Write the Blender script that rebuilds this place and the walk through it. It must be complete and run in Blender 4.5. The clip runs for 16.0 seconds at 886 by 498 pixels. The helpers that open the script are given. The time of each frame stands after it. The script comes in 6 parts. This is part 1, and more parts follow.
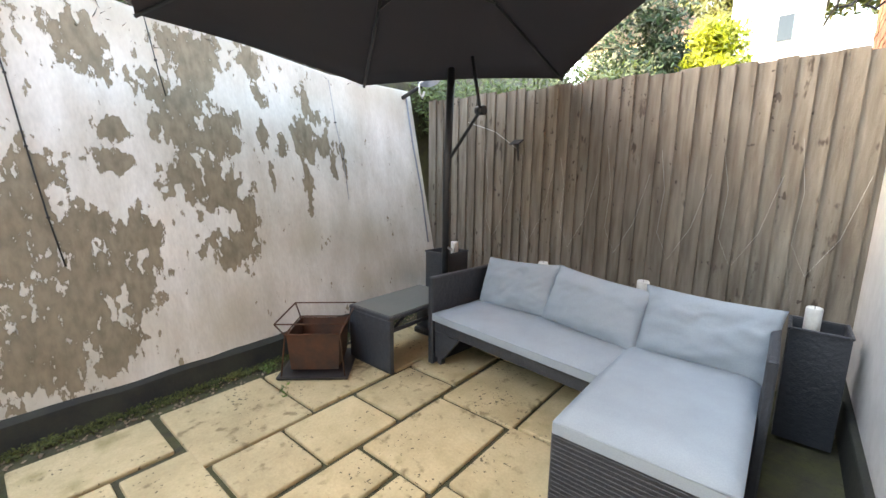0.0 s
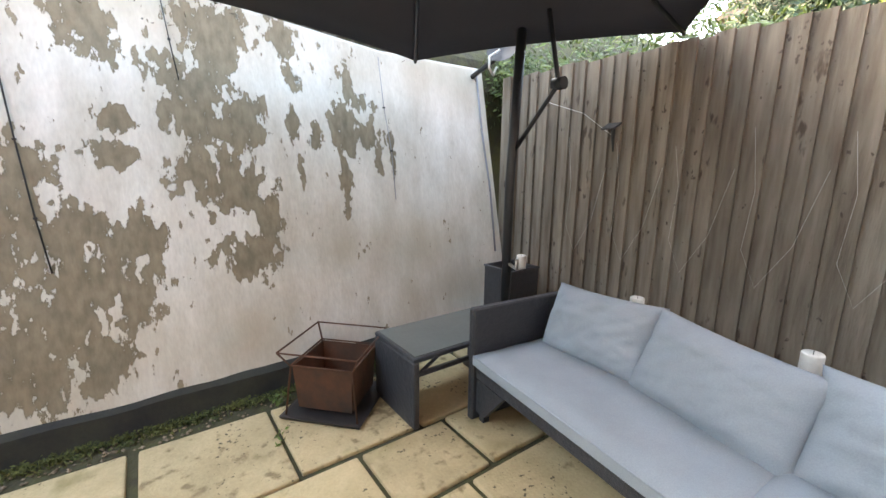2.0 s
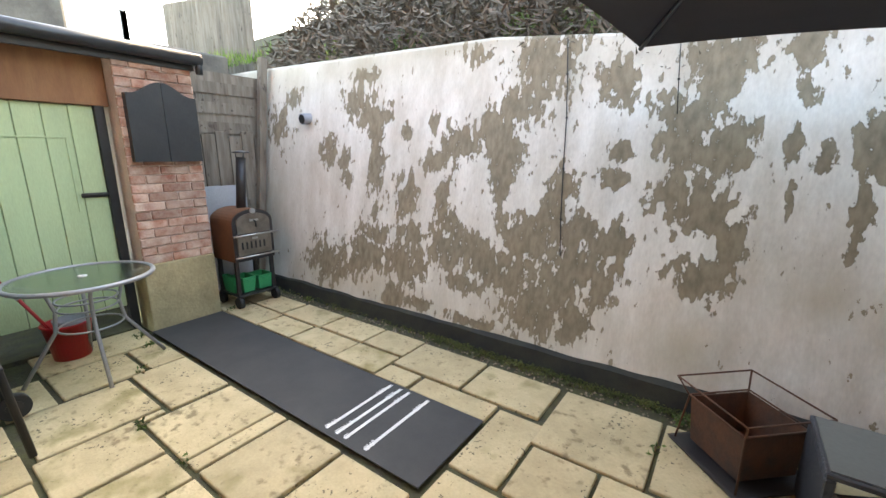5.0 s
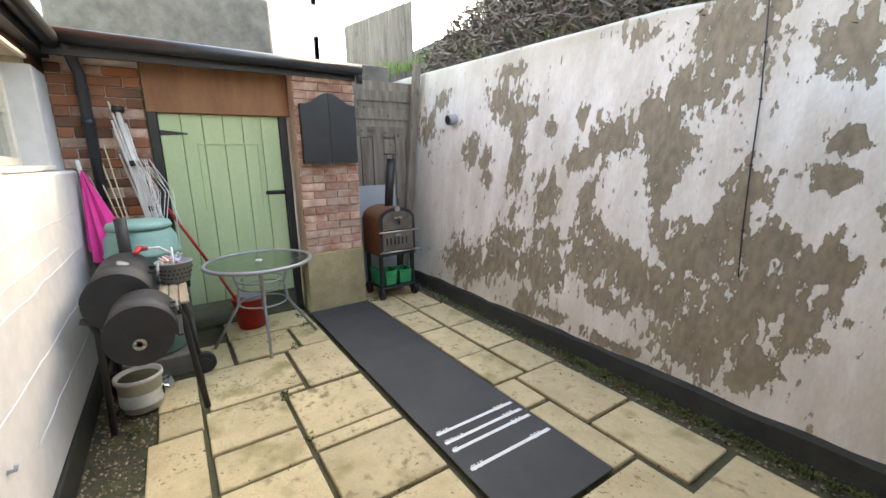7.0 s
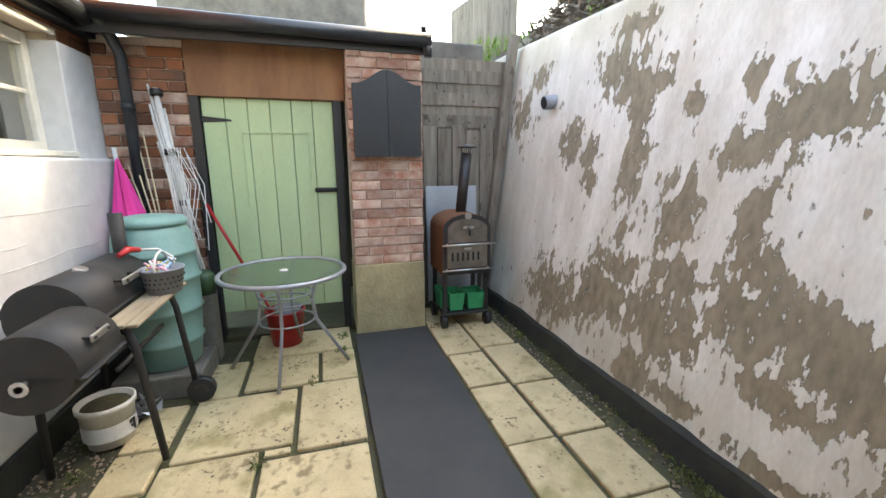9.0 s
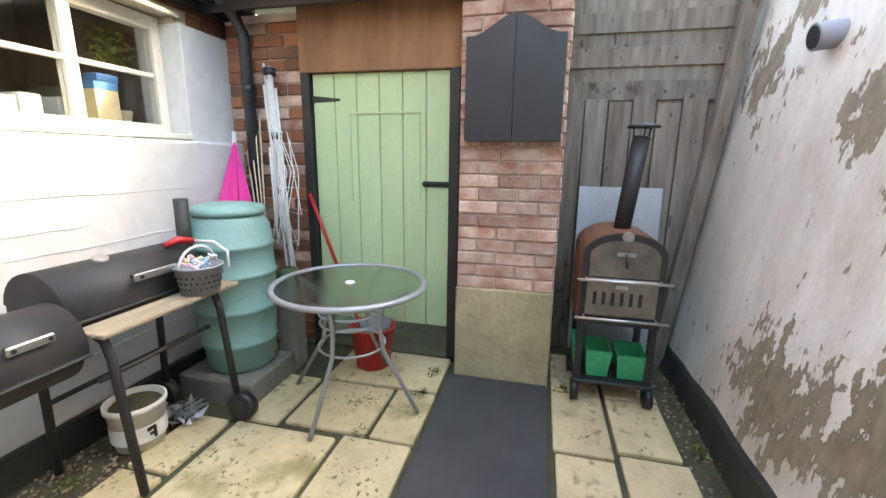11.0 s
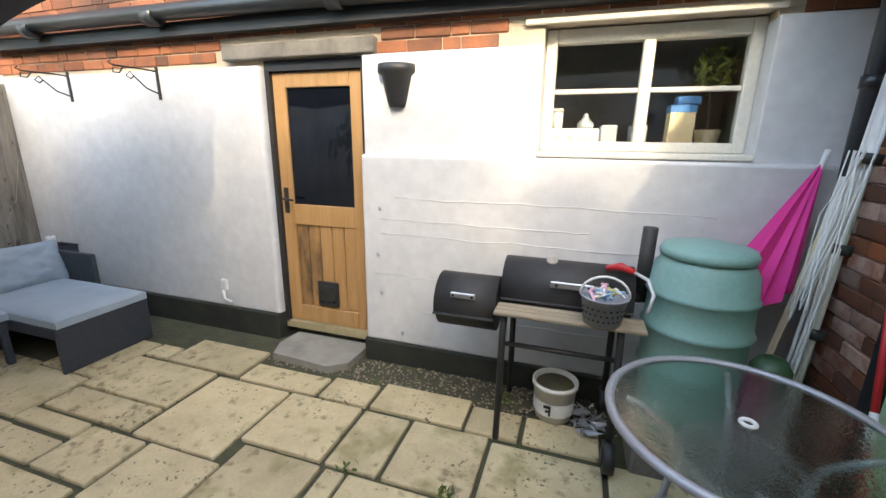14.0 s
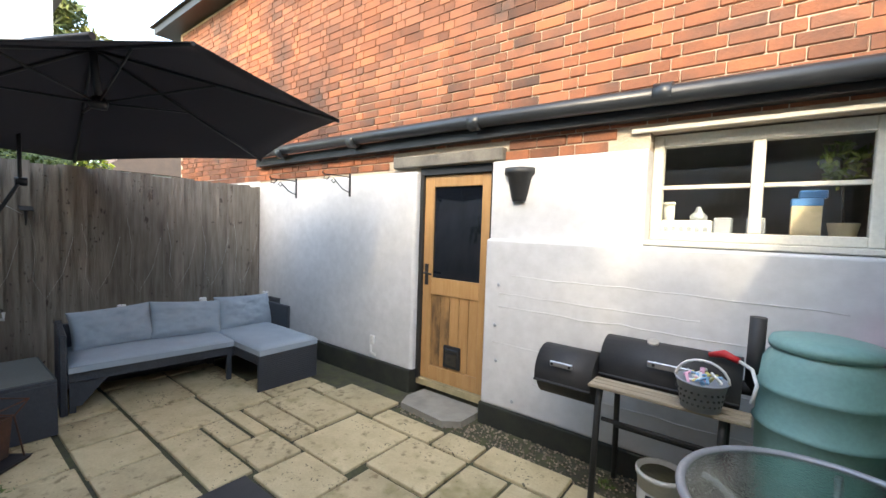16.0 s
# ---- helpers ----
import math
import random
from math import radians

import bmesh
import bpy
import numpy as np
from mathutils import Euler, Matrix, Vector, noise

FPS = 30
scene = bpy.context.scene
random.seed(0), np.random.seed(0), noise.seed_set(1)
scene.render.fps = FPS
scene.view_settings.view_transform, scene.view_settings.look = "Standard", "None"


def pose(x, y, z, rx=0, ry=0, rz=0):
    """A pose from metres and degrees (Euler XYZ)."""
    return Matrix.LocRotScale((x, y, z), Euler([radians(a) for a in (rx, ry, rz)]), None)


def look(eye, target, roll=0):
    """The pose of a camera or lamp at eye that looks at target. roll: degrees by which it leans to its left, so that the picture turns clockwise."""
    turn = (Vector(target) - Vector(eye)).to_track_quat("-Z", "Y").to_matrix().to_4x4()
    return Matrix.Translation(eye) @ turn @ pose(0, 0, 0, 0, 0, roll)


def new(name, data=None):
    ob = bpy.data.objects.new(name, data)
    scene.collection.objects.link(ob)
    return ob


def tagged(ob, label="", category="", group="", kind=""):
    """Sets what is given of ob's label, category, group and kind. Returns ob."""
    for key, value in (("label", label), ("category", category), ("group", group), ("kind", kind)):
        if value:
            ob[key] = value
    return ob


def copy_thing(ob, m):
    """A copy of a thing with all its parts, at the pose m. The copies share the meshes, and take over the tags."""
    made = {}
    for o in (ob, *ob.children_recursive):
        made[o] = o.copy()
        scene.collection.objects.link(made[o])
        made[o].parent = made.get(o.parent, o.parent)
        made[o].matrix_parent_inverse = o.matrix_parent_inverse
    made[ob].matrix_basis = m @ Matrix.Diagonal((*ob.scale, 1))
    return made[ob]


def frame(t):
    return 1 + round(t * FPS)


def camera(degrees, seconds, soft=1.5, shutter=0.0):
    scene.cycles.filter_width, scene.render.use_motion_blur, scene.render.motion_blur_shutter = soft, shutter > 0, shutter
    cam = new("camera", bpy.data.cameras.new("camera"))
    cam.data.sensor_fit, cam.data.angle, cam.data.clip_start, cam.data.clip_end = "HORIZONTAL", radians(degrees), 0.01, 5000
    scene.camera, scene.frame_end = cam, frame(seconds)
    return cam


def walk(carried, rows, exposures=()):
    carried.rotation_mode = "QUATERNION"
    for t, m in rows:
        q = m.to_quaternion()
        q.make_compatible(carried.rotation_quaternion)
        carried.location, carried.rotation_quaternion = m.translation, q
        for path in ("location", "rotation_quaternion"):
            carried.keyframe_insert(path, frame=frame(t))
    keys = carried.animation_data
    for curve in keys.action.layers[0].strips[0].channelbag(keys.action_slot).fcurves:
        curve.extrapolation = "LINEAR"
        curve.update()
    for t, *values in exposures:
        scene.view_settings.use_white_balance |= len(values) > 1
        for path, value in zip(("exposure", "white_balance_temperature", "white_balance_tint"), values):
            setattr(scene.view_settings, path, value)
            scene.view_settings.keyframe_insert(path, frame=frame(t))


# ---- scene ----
cam = camera(94.4, 16.0)
PATH = [
    (0, (2.699, -1.248, 1.291), (4.203, 0.019, 0.927), 0.6),
    (0.5, (2.875, -1.163, 1.282), (4.379, 0.102, 0.908), 0.5),
    (1, (3.066, -1.061, 1.287), (4.569, 0.202, 0.905), 0.5),
    (1.5, (3.268, -1.003, 1.307), (4.681, 0.352, 0.901), 0.3),
    (2, (3.412, -0.97, 1.308), (4.557, 0.619, 0.905), 0.6),
    (2.5, (3.525, -0.95, 1.275), (4.311, 0.852, 0.907), 0.8),
    (3, (3.581, -0.994, 1.294), (3.99, 0.93, 0.932), 1.2),
    (3.5, (3.678, -1.059, 1.354), (3.682, 0.903, 0.964), 1.5),
    (4, (3.78, -1.138, 1.399), (3.366, 0.774, 0.985), 1.5),
    (4.5, (3.933, -1.184, 1.465), (3.1, 0.58, 1.026), 0.3),
    (5, (3.983, -1.223, 1.491), (2.851, 0.365, 1.046), 0.0),
    (5.2, (4.023, -1.222, 1.503), (2.782, 0.282, 1.057), -0.3),
    (7.5, (3.848, -0.86, 1.432), (2.172, 0.15, 1.018), -0.6),
    (8, (3.677, -0.691, 1.39), (1.942, 0.223, 0.997), -0.1),
    (8.5, (3.485, -0.434, 1.396), (1.67, 0.304, 0.996), -0.3),
    (10.8, (2.463, 0.461, 1.348), (0.536, 0.143, 0.915), 0.8),
    (11, (2.361, 0.497, 1.347), (0.46, 0.05, 0.914), 0.7),
    (11.5, (2.113, 0.621, 1.376), (0.356, -0.225, 0.933), 1.1),
    (12, (1.87, 0.76, 1.415), (0.334, -0.433, 0.951), 1.2),
    (12.5, (1.68, 0.809, 1.404), (0.501, -0.737, 0.932), 1.0),
    (13, (1.442, 0.834, 1.437), (0.803, -1.001, 0.962), 0.9),
    (13.5, (1.192, 0.823, 1.486), (1.165, -1.108, 0.963), 0.7),
    (14, (0.993, 0.854, 1.51), (1.587, -0.988, 1.006), 0.8),
    (14.5, (0.931, 0.908, 1.508), (1.828, -0.81, 1.013), 1.3),
    (15, (0.816, 0.996, 1.518), (1.89, -0.626, 1.052), 1.2),
    (15.5, (0.707, 1.09, 1.525), (1.889, -0.485, 1.176), 1.4),
    (16, (0.649, 1.162, 1.504), (1.874, -0.416, 1.399), 1.9),
]
walk(cam, [(t, look(eye, target, roll)) for t, eye, target, roll in PATH],
     exposures=[(0, 4.3, 9500, 9), (3, 4.35, 9500, 9), (5, 4.05, 9300, 8.5), (8, 3.85, 9300, 8.5), (11, 4.25, 9000, 9), (12.5, 3.92, 9000, 10), (14, 3.4, 8100, 7.5), (16, 3.3, 7700, 7)])

# ---- world and light ----
world = bpy.data.worlds.new("sky")
scene.world = world
world.use_nodes = True
wn = world.node_tree.nodes
sky = wn.new("ShaderNodeTexSky")
sky.sky_type, sky.sun_disc = "NISHITA", False
SUN_WAY = Vector((0.36, -1.0, -0.66)).normalized()
sky.sun_elevation = math.asin(-SUN_WAY.z)
sky.sun_rotation = math.atan2(-SUN_WAY.x, -SUN_WAY.y)
sky.air_density, sky.dust_density, sky.ozone_density = 1.0, 1.5, 1.0
world.node_tree.links.new(sky.outputs[0], wn["Background"].inputs[0])
wn["Background"].inputs[1].default_value = 0.15
sun = new("sun", bpy.data.lights.new("sun", "SUN"))
sun.data.energy, sun.data.angle, sun.data.color = 0.36, radians(1.4), (1.0, 0.91, 0.76)
sun.matrix_world = look((0, 0, 20), Vector((0, 0, 20)) + SUN_WAY)


# ---- materials ----
def material(name, base, rough=0.7, metal=0.0, second=None, scale=6.0, amount=0.5, stretch=(1, 1, 1), bump=0.15, fine=60.0, spread=0.0, coat=0.0):
    """A surface with two scales of variation: broad patches towards `second`, fine grain in tone and relief; spread: change from piece to piece."""
    m = bpy.data.materials.new(name)
    m.use_nodes = True
    n, l = m.node_tree.nodes, m.node_tree.links
    b = n["Principled BSDF"]
    co = n.new("ShaderNodeTexCoord")
    mp = n.new("ShaderNodeMapping")
    mp.inputs["Scale"].default_value = stretch
    l.new(co.outputs["Object"], mp.inputs[0])
    oi = n.new("ShaderNodeObjectInfo")
    shift = n.new("ShaderNodeVectorMath")
    shift.operation = "MULTIPLY_ADD"
    l.new(oi.outputs["Random"], shift.inputs[0])
    shift.inputs[1].default_value = (37, 53, 71)
    l.new(mp.outputs[0], shift.inputs[2])
    a, f = n.new("ShaderNodeTexNoise"), n.new("ShaderNodeTexNoise")
    a.inputs["Scale"].default_value, a.inputs["Detail"].default_value, a.inputs["Roughness"].default_value = scale, 6, 0.65
    f.inputs["Scale"].default_value, f.inputs["Detail"].default_value = fine, 4
    l.new(shift.outputs[0], a.inputs["Vector"]), l.new(shift.outputs[0], f.inputs["Vector"])
    ramp = n.new("ShaderNodeMapRange")
    ramp.inputs[1].default_value, ramp.inputs[2].default_value = 0.35, 0.68
    ramp.inputs[4].default_value = amount
    l.new(a.outputs[0], ramp.inputs[0])
    mix = n.new("ShaderNodeMix")
    mix.data_type = "RGBA"
    second = second or tuple(c * 0.7 for c in base)
    mix.inputs[6].default_value, mix.inputs[7].default_value = (*base, 1), (*second, 1)
    l.new(ramp.outputs[0], mix.inputs[0])
    hs = n.new("ShaderNodeHueSaturation")
    l.new(mix.outputs[2], hs.inputs["Color"])
    tone = n.new("ShaderNodeMath")
    tone.operation = "MULTIPLY_ADD"
    l.new(f.outputs[0], tone.inputs[0])
    tone.inputs[1].default_value = 0.3
    if spread:
        ov = n.new("ShaderNodeMath")
        ov.operation = "MULTIPLY_ADD"
        l.new(oi.outputs["Random"], ov.inputs[0])
        ov.inputs[1].default_value, ov.inputs[2].default_value = 2 * spread, 0.85 - spread
        l.new(ov.outputs[0], tone.inputs[2])
    else:
        tone.inputs[2].default_value = 0.85
    l.new(tone.outputs[0], hs.inputs["Value"])
    l.new(hs.outputs[0], b.inputs["Base Color"])
    b.inputs["Roughness"].default_value, b.inputs["Metallic"].default_value = rough, metal
    b.inputs["Coat Weight"].default_value = coat
    add = n.new("ShaderNodeMath")
    add.operation = "MULTIPLY_ADD"
    l.new(f.outputs[0], add.inputs[0])
    add.inputs[1].default_value = 0.35
    l.new(a.outputs[0], add.inputs[2])
    bp = n.new("ShaderNodeBump")
    bp.inputs["Strength"].default_value, bp.inputs["Distance"].default_value = bump, 0.02
    l.new(add.outputs[0], bp.inputs["Height"])
    l.new(bp.outputs[0], b.inputs["Normal"])
    return m


def glass(name, tint=(0.95, 0.98, 0.97), rough=0.0, ior=1.45):
    m = bpy.data.materials.new(name)
    m.use_nodes = True
    b = m.node_tree.nodes["Principled BSDF"]
    b.inputs["Base Color"].default_value = (*tint, 1)
    b.inputs["Roughness"].default_value, b.inputs["IOR"].default_value = rough, ior
    b.inputs["Transmission Weight"].default_value = 1.0
    return m


def peeling():
    """White limewash flaking off brown-grey render; the attribute "bare" says where it has come away."""
    m = material("peeling_render", (0.77, 0.765, 0.725), 0.9, second=(0.48, 0.45, 0.38), scale=2.6, amount=0.75, stretch=(1.6, 1, 0.55), bump=0.25, fine=45)
    n, l = m.node_tree.nodes, m.node_tree.links
    hs = [x for x in n if x.type == "HUE_SAT"][0]
    b = n["Principled BSDF"]
    at, dirt = n.new("ShaderNodeAttribute"), n.new("ShaderNodeAttribute")
    at.attribute_name, dirt.attribute_name = "bare", "damp"
    co = [x for x in n if x.type == "TEX_COORD"][0]
    mp = n.new("ShaderNodeMapping")
    mp.inputs["Scale"].default_value = (1.15, 1, 0.5)
    l.new(co.outputs["Object"], mp.inputs[0])
    no, no2 = n.new("ShaderNodeTexNoise"), n.new("ShaderNodeTexNoise")
    no.inputs["Scale"].default_value, no.inputs["Detail"].default_value, no.inputs["Roughness"].default_value = 7.5, 13, 0.72
    no2.inputs["Scale"].default_value, no2.inputs["Detail"].default_value = 22, 9
    l.new(mp.outputs[0], no.inputs["Vector"]), l.new(mp.outputs[0], no2.inputs["Vector"])
    s = n.new("ShaderNodeMath")
    s.operation = "MULTIPLY_ADD"
    l.new(no.outputs[0], s.inputs[0])
    s.inputs[1].default_value = 4.6
    l.new(at.outputs["Fac"], s.inputs[2])
    s2 = n.new("ShaderNodeMath")
    s2.operation = "MULTIPLY_ADD"
    l.new(no2.outputs[0], s2.inputs[0])
    s2.inputs[1].default_value = 3.4
    l.new(s.outputs[0], s2.inputs[2])
    edge = n.new("ShaderNodeMapRange")
    edge.inputs[1].default_value, edge.inputs[2].default_value = 4.86, 4.93
    l.new(s2.outputs[0], edge.inputs[0])
    under = n.new("ShaderNodeMix")
    under.data_type = "RGBA"
    under.inputs[6].default_value, under.inputs[7].default_value = (0.085, 0.073, 0.05, 1), (0.4, 0.345, 0.25, 1)
    l.new(no2.outputs[0], under.inputs[0])
    tan = n.new("ShaderNodeMix")
    tan.data_type = "RGBA"
    l.new(dirt.outputs["Fac"], tan.inputs[0])
    l.new(hs.outputs[0], tan.inputs[6])
    tan.inputs[7].default_value = (0.42, 0.385, 0.29, 1)
    mix = n.new("ShaderNodeMix")
    mix.data_type = "RGBA"
    l.new(edge.outputs[0], mix.inputs[0])
    l.new(tan.outputs[2], mix.inputs[6]), l.new(under.outputs[2], mix.inputs[7])
    l.new(mix.outputs[2], b.inputs["Base Color"])
    old = [x for x in n if x.type == "BUMP"][0]
    bp = n.new("ShaderNodeBump")
    bp.invert = True
    bp.inputs["Strength"].default_value, bp.inputs["Distance"].default_value = 0.7, 0.008
    l.new(edge.outputs[0], bp.inputs["Height"]), l.new(old.outputs[0], bp.inputs["Normal"])
    l.new(bp.outputs[0], b.inputs["Normal"])
    return m


def leafy(name, base, second, gloss=0.5):
    m = material(name, base, gloss, second=second, scale=3, amount=1.0, bump=0.1, fine=20)
    n, l = m.node_tree.nodes, m.node_tree.links
    geo = n.new("ShaderNodeNewGeometry")
    hs = [x for x in n if x.type == "HUE_SAT"][0]
    mt = n.new("ShaderNodeMath")
    mt.operation = "MULTIPLY_ADD"
    l.new(geo.outputs["Random Per Island"], mt.inputs[0])
    mt.inputs[1].default_value, mt.inputs[2].default_value = 0.9, 0.55
    l.new(mt.outputs[0], hs.inputs["Value"])
    return m


def island(m, low=0.6, high=1.3):
    """Lets the joined pieces of one mesh differ in tone."""
    n, l = m.node_tree.nodes, m.node_tree.links
    geo = n.new("ShaderNodeNewGeometry")
    mr = n.new("ShaderNodeMapRange")
    mr.inputs[3].default_value, mr.inputs[4].default_value = low, high
    l.new(geo.outputs["Random Per Island"], mr.inputs[0])
    hs = [x for x in n if x.type == "HUE_SAT"][0]
    l.new(mr.outputs[0], hs.inputs["Value"])
    return m


def spotted(m, scale, low, high, tone, stretch=(1, 1, 1)):
    """Dark pits, lichen or knots scattered over a material."""
    n, l = m.node_tree.nodes, m.node_tree.links
    b = n["Principled BSDF"]
    src = b.inputs["Base Color"].links[0].from_socket
    shift = [x for x in n if x.type == "VECT_MATH"][0]
    mp = n.new("ShaderNodeMapping")
    mp.inputs["Scale"].default_value = stretch
    co = [x for x in n if x.type == "TEX_COORD"][0]
    oi = [x for x in n if x.type == "OBJECT_INFO"][0]
    add = n.new("ShaderNodeVectorMath")
    add.operation = "MULTIPLY_ADD"
    l.new(oi.outputs["Random"], add.inputs[0])
    add.inputs[1].default_value = (11, 23, 31)
    l.new(co.outputs["Object"], add.inputs[2])
    l.new(add.outputs[0], mp.inputs[0])
    big, no = n.new("ShaderNodeTexNoise"), n.new("ShaderNodeTexNoise")
    no.inputs["Scale"].default_value, no.inputs["Detail"].default_value = scale, 3
    big.inputs["Scale"].default_value = scale * 0.09
    l.new(mp.outputs[0], no.inputs["Vector"]), l.new(mp.outputs[0], big.inputs["Vector"])
    su = n.new("ShaderNodeMath")
    su.operation = "MULTIPLY_ADD"
    l.new(big.outputs[0], su.inputs[0])
    su.inputs[1].default_value = 0.5
    l.new(no.outputs[0], su.inputs[2])
    mr = n.new("ShaderNodeMapRange")
    mr.inputs[1].default_value, mr.inputs[2].default_value = low, high
    l.new(su.outputs[0], mr.inputs[0])
    mix = n.new("ShaderNodeMix")
    mix.data_type = "RGBA"
    l.new(mr.outputs[0], mix.inputs[0])
    l.new(src, mix.inputs[6])
    mix.inputs[7].default_value = (*tone, 1)
    l.new(mix.outputs[2], b.inputs["Base Color"])
    return m


M_PEEL = peeling()
M_BITUMEN = material("bitumen", (0.011, 0.012, 0.012), 0.8, second=(0.045, 0.048, 0.028), scale=4, amount=0.55, bump=0.3)
M_MOSS = leafy("moss", (0.05, 0.07, 0.02), (0.12, 0.13, 0.04), 0.9)
M_WHITE = material("white_masonry_paint", (0.57, 0.57, 0.57), 0.75, second=(0.45, 0.46, 0.46), scale=1.6, amount=0.6, bump=0.3, fine=14)
M_SLAB = material("sandstone_slab", (0.53, 0.425, 0.25), 0.85, second=(0.34, 0.27, 0.15), scale=4, amount=0.7, bump=0.45, fine=70, spread=0.1)
spotted(M_SLAB, 46, 0.93, 0.98, (0.12, 0.1, 0.06))
spotted(M_SLAB, 5, 0.86, 1.05, (0.25, 0.21, 0.09))
spotted(M_SLAB, 17, 0.86, 1.0, (0.24, 0.185, 0.1))
M_SOIL = material("dark_soil", (0.05, 0.043, 0.03), 0.95, second=(0.075, 0.08, 0.03), scale=9, amount=0.9, bump=0.8, fine=50)
M_GRAVEL = island(material("gravel", (0.3, 0.235, 0.165), 0.9, second=(0.46, 0.36, 0.26), scale=20, bump=0.2), 0.35, 0.95)
M_FENCE = material("weathered_timber", (0.25, 0.218, 0.178), 0.85, second=(0.1, 0.075, 0.055), scale=3.0, amount=0.85, stretch=(6, 6, 0.7), bump=0.5, fine=24, spread=0.14)
spotted(M_FENCE, 9, 0.92, 1.0, (0.07, 0.052, 0.04), (2.2, 2.2, 0.8))
spotted(M_FENCE, 26, 0.96, 1.0, (0.075, 0.057, 0.045), (1, 1, .7))
M_BRICK = material("old_red_brick", (0.34, 0.115, 0.05), 0.85, second=(0.075, 0.048, 0.038), scale=1.1, amount=0.95, bump=0.4, fine=70, spread=0.25)
M_BRICKS = island(material("old_red_bricks_joined", (0.34, 0.115, 0.05), 0.85, second=(0.075, 0.048, 0.038), scale=1.1, amount=0.95, bump=0.4, fine=70), 0.5, 1.15)
M_PIER = material("limewashed_brick", (0.3, 0.125, 0.08), 0.9, second=(0.56, 0.43, 0.35), scale=7, amount=1.0, bump=0.5, fine=60, spread=0.3)
M_MORTAR = material("lime_mortar", (0.5, 0.42, 0.32), 0.95, second=(0.36, 0.3, 0.24), scale=6, amount=0.7, bump=0.5)
M_PIERMORTAR = material("pale_mortar", (0.62, 0.5, 0.43), 0.95, second=(0.42, 0.33, 0.28), scale=6, amount=0.7, bump=0.5)
M_GREEN = material("sage_green_paint", (0.42, 0.54, 0.31), 0.55, second=(0.36, 0.46, 0.27), scale=3, amount=0.6, stretch=(2, 2, 0.5), bump=0.15, spread=0.03)
# black paint on fittings; on the back door frame it stands for shade
M_BLACK = material("black_paint_and_shade", (0.012, 0.013, 0.015), 0.5, second=(0.03, 0.03, 0.03), scale=6, bump=0.12)
M_PIPE = material("black_plastic_gutter", (0.015, 0.018, 0.022), 0.35, second=(0.04, 0.045, 0.05), scale=5, bump=0.05)
M_RUST = material("rusty_board", (0.19, 0.085, 0.045), 0.75, second=(0.33, 0.17, 0.08), scale=2.2, amount=0.8, stretch=(1, 2.2, 0.5), bump=0.15)
M_PITRUST = material("rusted_steel", (0.13, 0.055, 0.03), 0.8, second=(0.045, 0.035, 0.03), scale=5, amount=0.9, metal=0.3, bump=0.3)
M_SHELL = material("rust_orange_steel", (0.2, 0.08, 0.034), 0.6, second=(0.11, 0.05, 0.03), scale=4, amount=0.8, metal=0.2, bump=0.1)
M_OAK = material("oiled_oak", (0.42, 0.25, 0.11), 0.5, second=(0.33, 0.17, 0.06), scale=3, amount=0.8, stretch=(7, 7, 0.6), bump=0.12, fine=30, spread=0.05)
M_BURNT = material("scorched_oak", (0.4, 0.22, 0.085), 0.6, second=(0.05, 0.033, 0.02), scale=1.6, amount=1.0, stretch=(4, 4, 1.3), bump=0.15)
M_DARKGLASS = material("dark_reflective_pane", (0.006, 0.008, 0.012), 0.04, bump=0.0, coat=0.6)
M_PANE = glass("window_glass")
M_TABLEGLASS = glass("rippled_glass", (0.74, 0.84, 0.79), 0.06)
gn, gl_ = M_TABLEGLASS.node_tree.nodes, M_TABLEGLASS.node_tree.links
gt_noise, gt_bump = gn.new("ShaderNodeTexNoise"), gn.new("ShaderNodeBump")
gt_noise.inputs["Scale"].default_value = 70
gt_bump.inputs["Strength"].default_value, gt_bump.inputs["Distance"].default_value = 0.25, 0.004
gl_.new(gt_noise.outputs[0], gt_bump.inputs["Height"]), gl_.new(gt_bump.outputs[0], gn["Principled BSDF"].inputs["Normal"])
M_TABLETOP = material("smoked_glass_top", (0.1, 0.11, 0.105), 0.35, second=(0.14, 0.15, 0.14), scale=4, bump=0.04)
M_FRAME = material("cream_window_paint", (0.62, 0.6, 0.53), 0.5, second=(0.6, 0.57, 0.48), scale=5, bump=0.1)
M_STONE = material("weathered_stone", (0.42, 0.35, 0.2), 0.9, second=(0.24, 0.2, 0.11), scale=4, amount=0.8, bump=0.8, fine=35)
M_STEP = material("grey_step_stone", (0.3, 0.275, 0.23), 0.9, second=(0.17, 0.155, 0.13), scale=5, amount=0.8, bump=0.6, fine=40)
M_CONCRETE = material("grey_concrete", (0.2, 0.185, 0.16), 0.95, second=(0.09, 0.085, 0.075), scale=4, amount=0.9, bump=0.4)
M_WICKER = material("charcoal_woven_rattan", (0.03, 0.034, 0.042), 0.5, second=(0.045, 0.05, 0.06), scale=30, bump=0.4, fine=90)
M_CUSHION = material("grey_blue_cushion_cloth", (0.31, 0.36, 0.4), 0.9, second=(0.265, 0.31, 0.345), scale=5, amount=0.7, bump=0.12, fine=220)
M_CANOPY = material("charcoal_canopy_cloth", (0.06, 0.055, 0.06), 0.85, second=(0.07, 0.064, 0.068), scale=3, bump=0.05, fine=200)
M_DARKMETAL = material("dark_powder_coated_steel", (0.016, 0.017, 0.02), 0.4, second=(0.03, 0.03, 0.032), scale=9, bump=0.04)
cn, cl = M_CANOPY.node_tree.nodes, M_CANOPY.node_tree.links
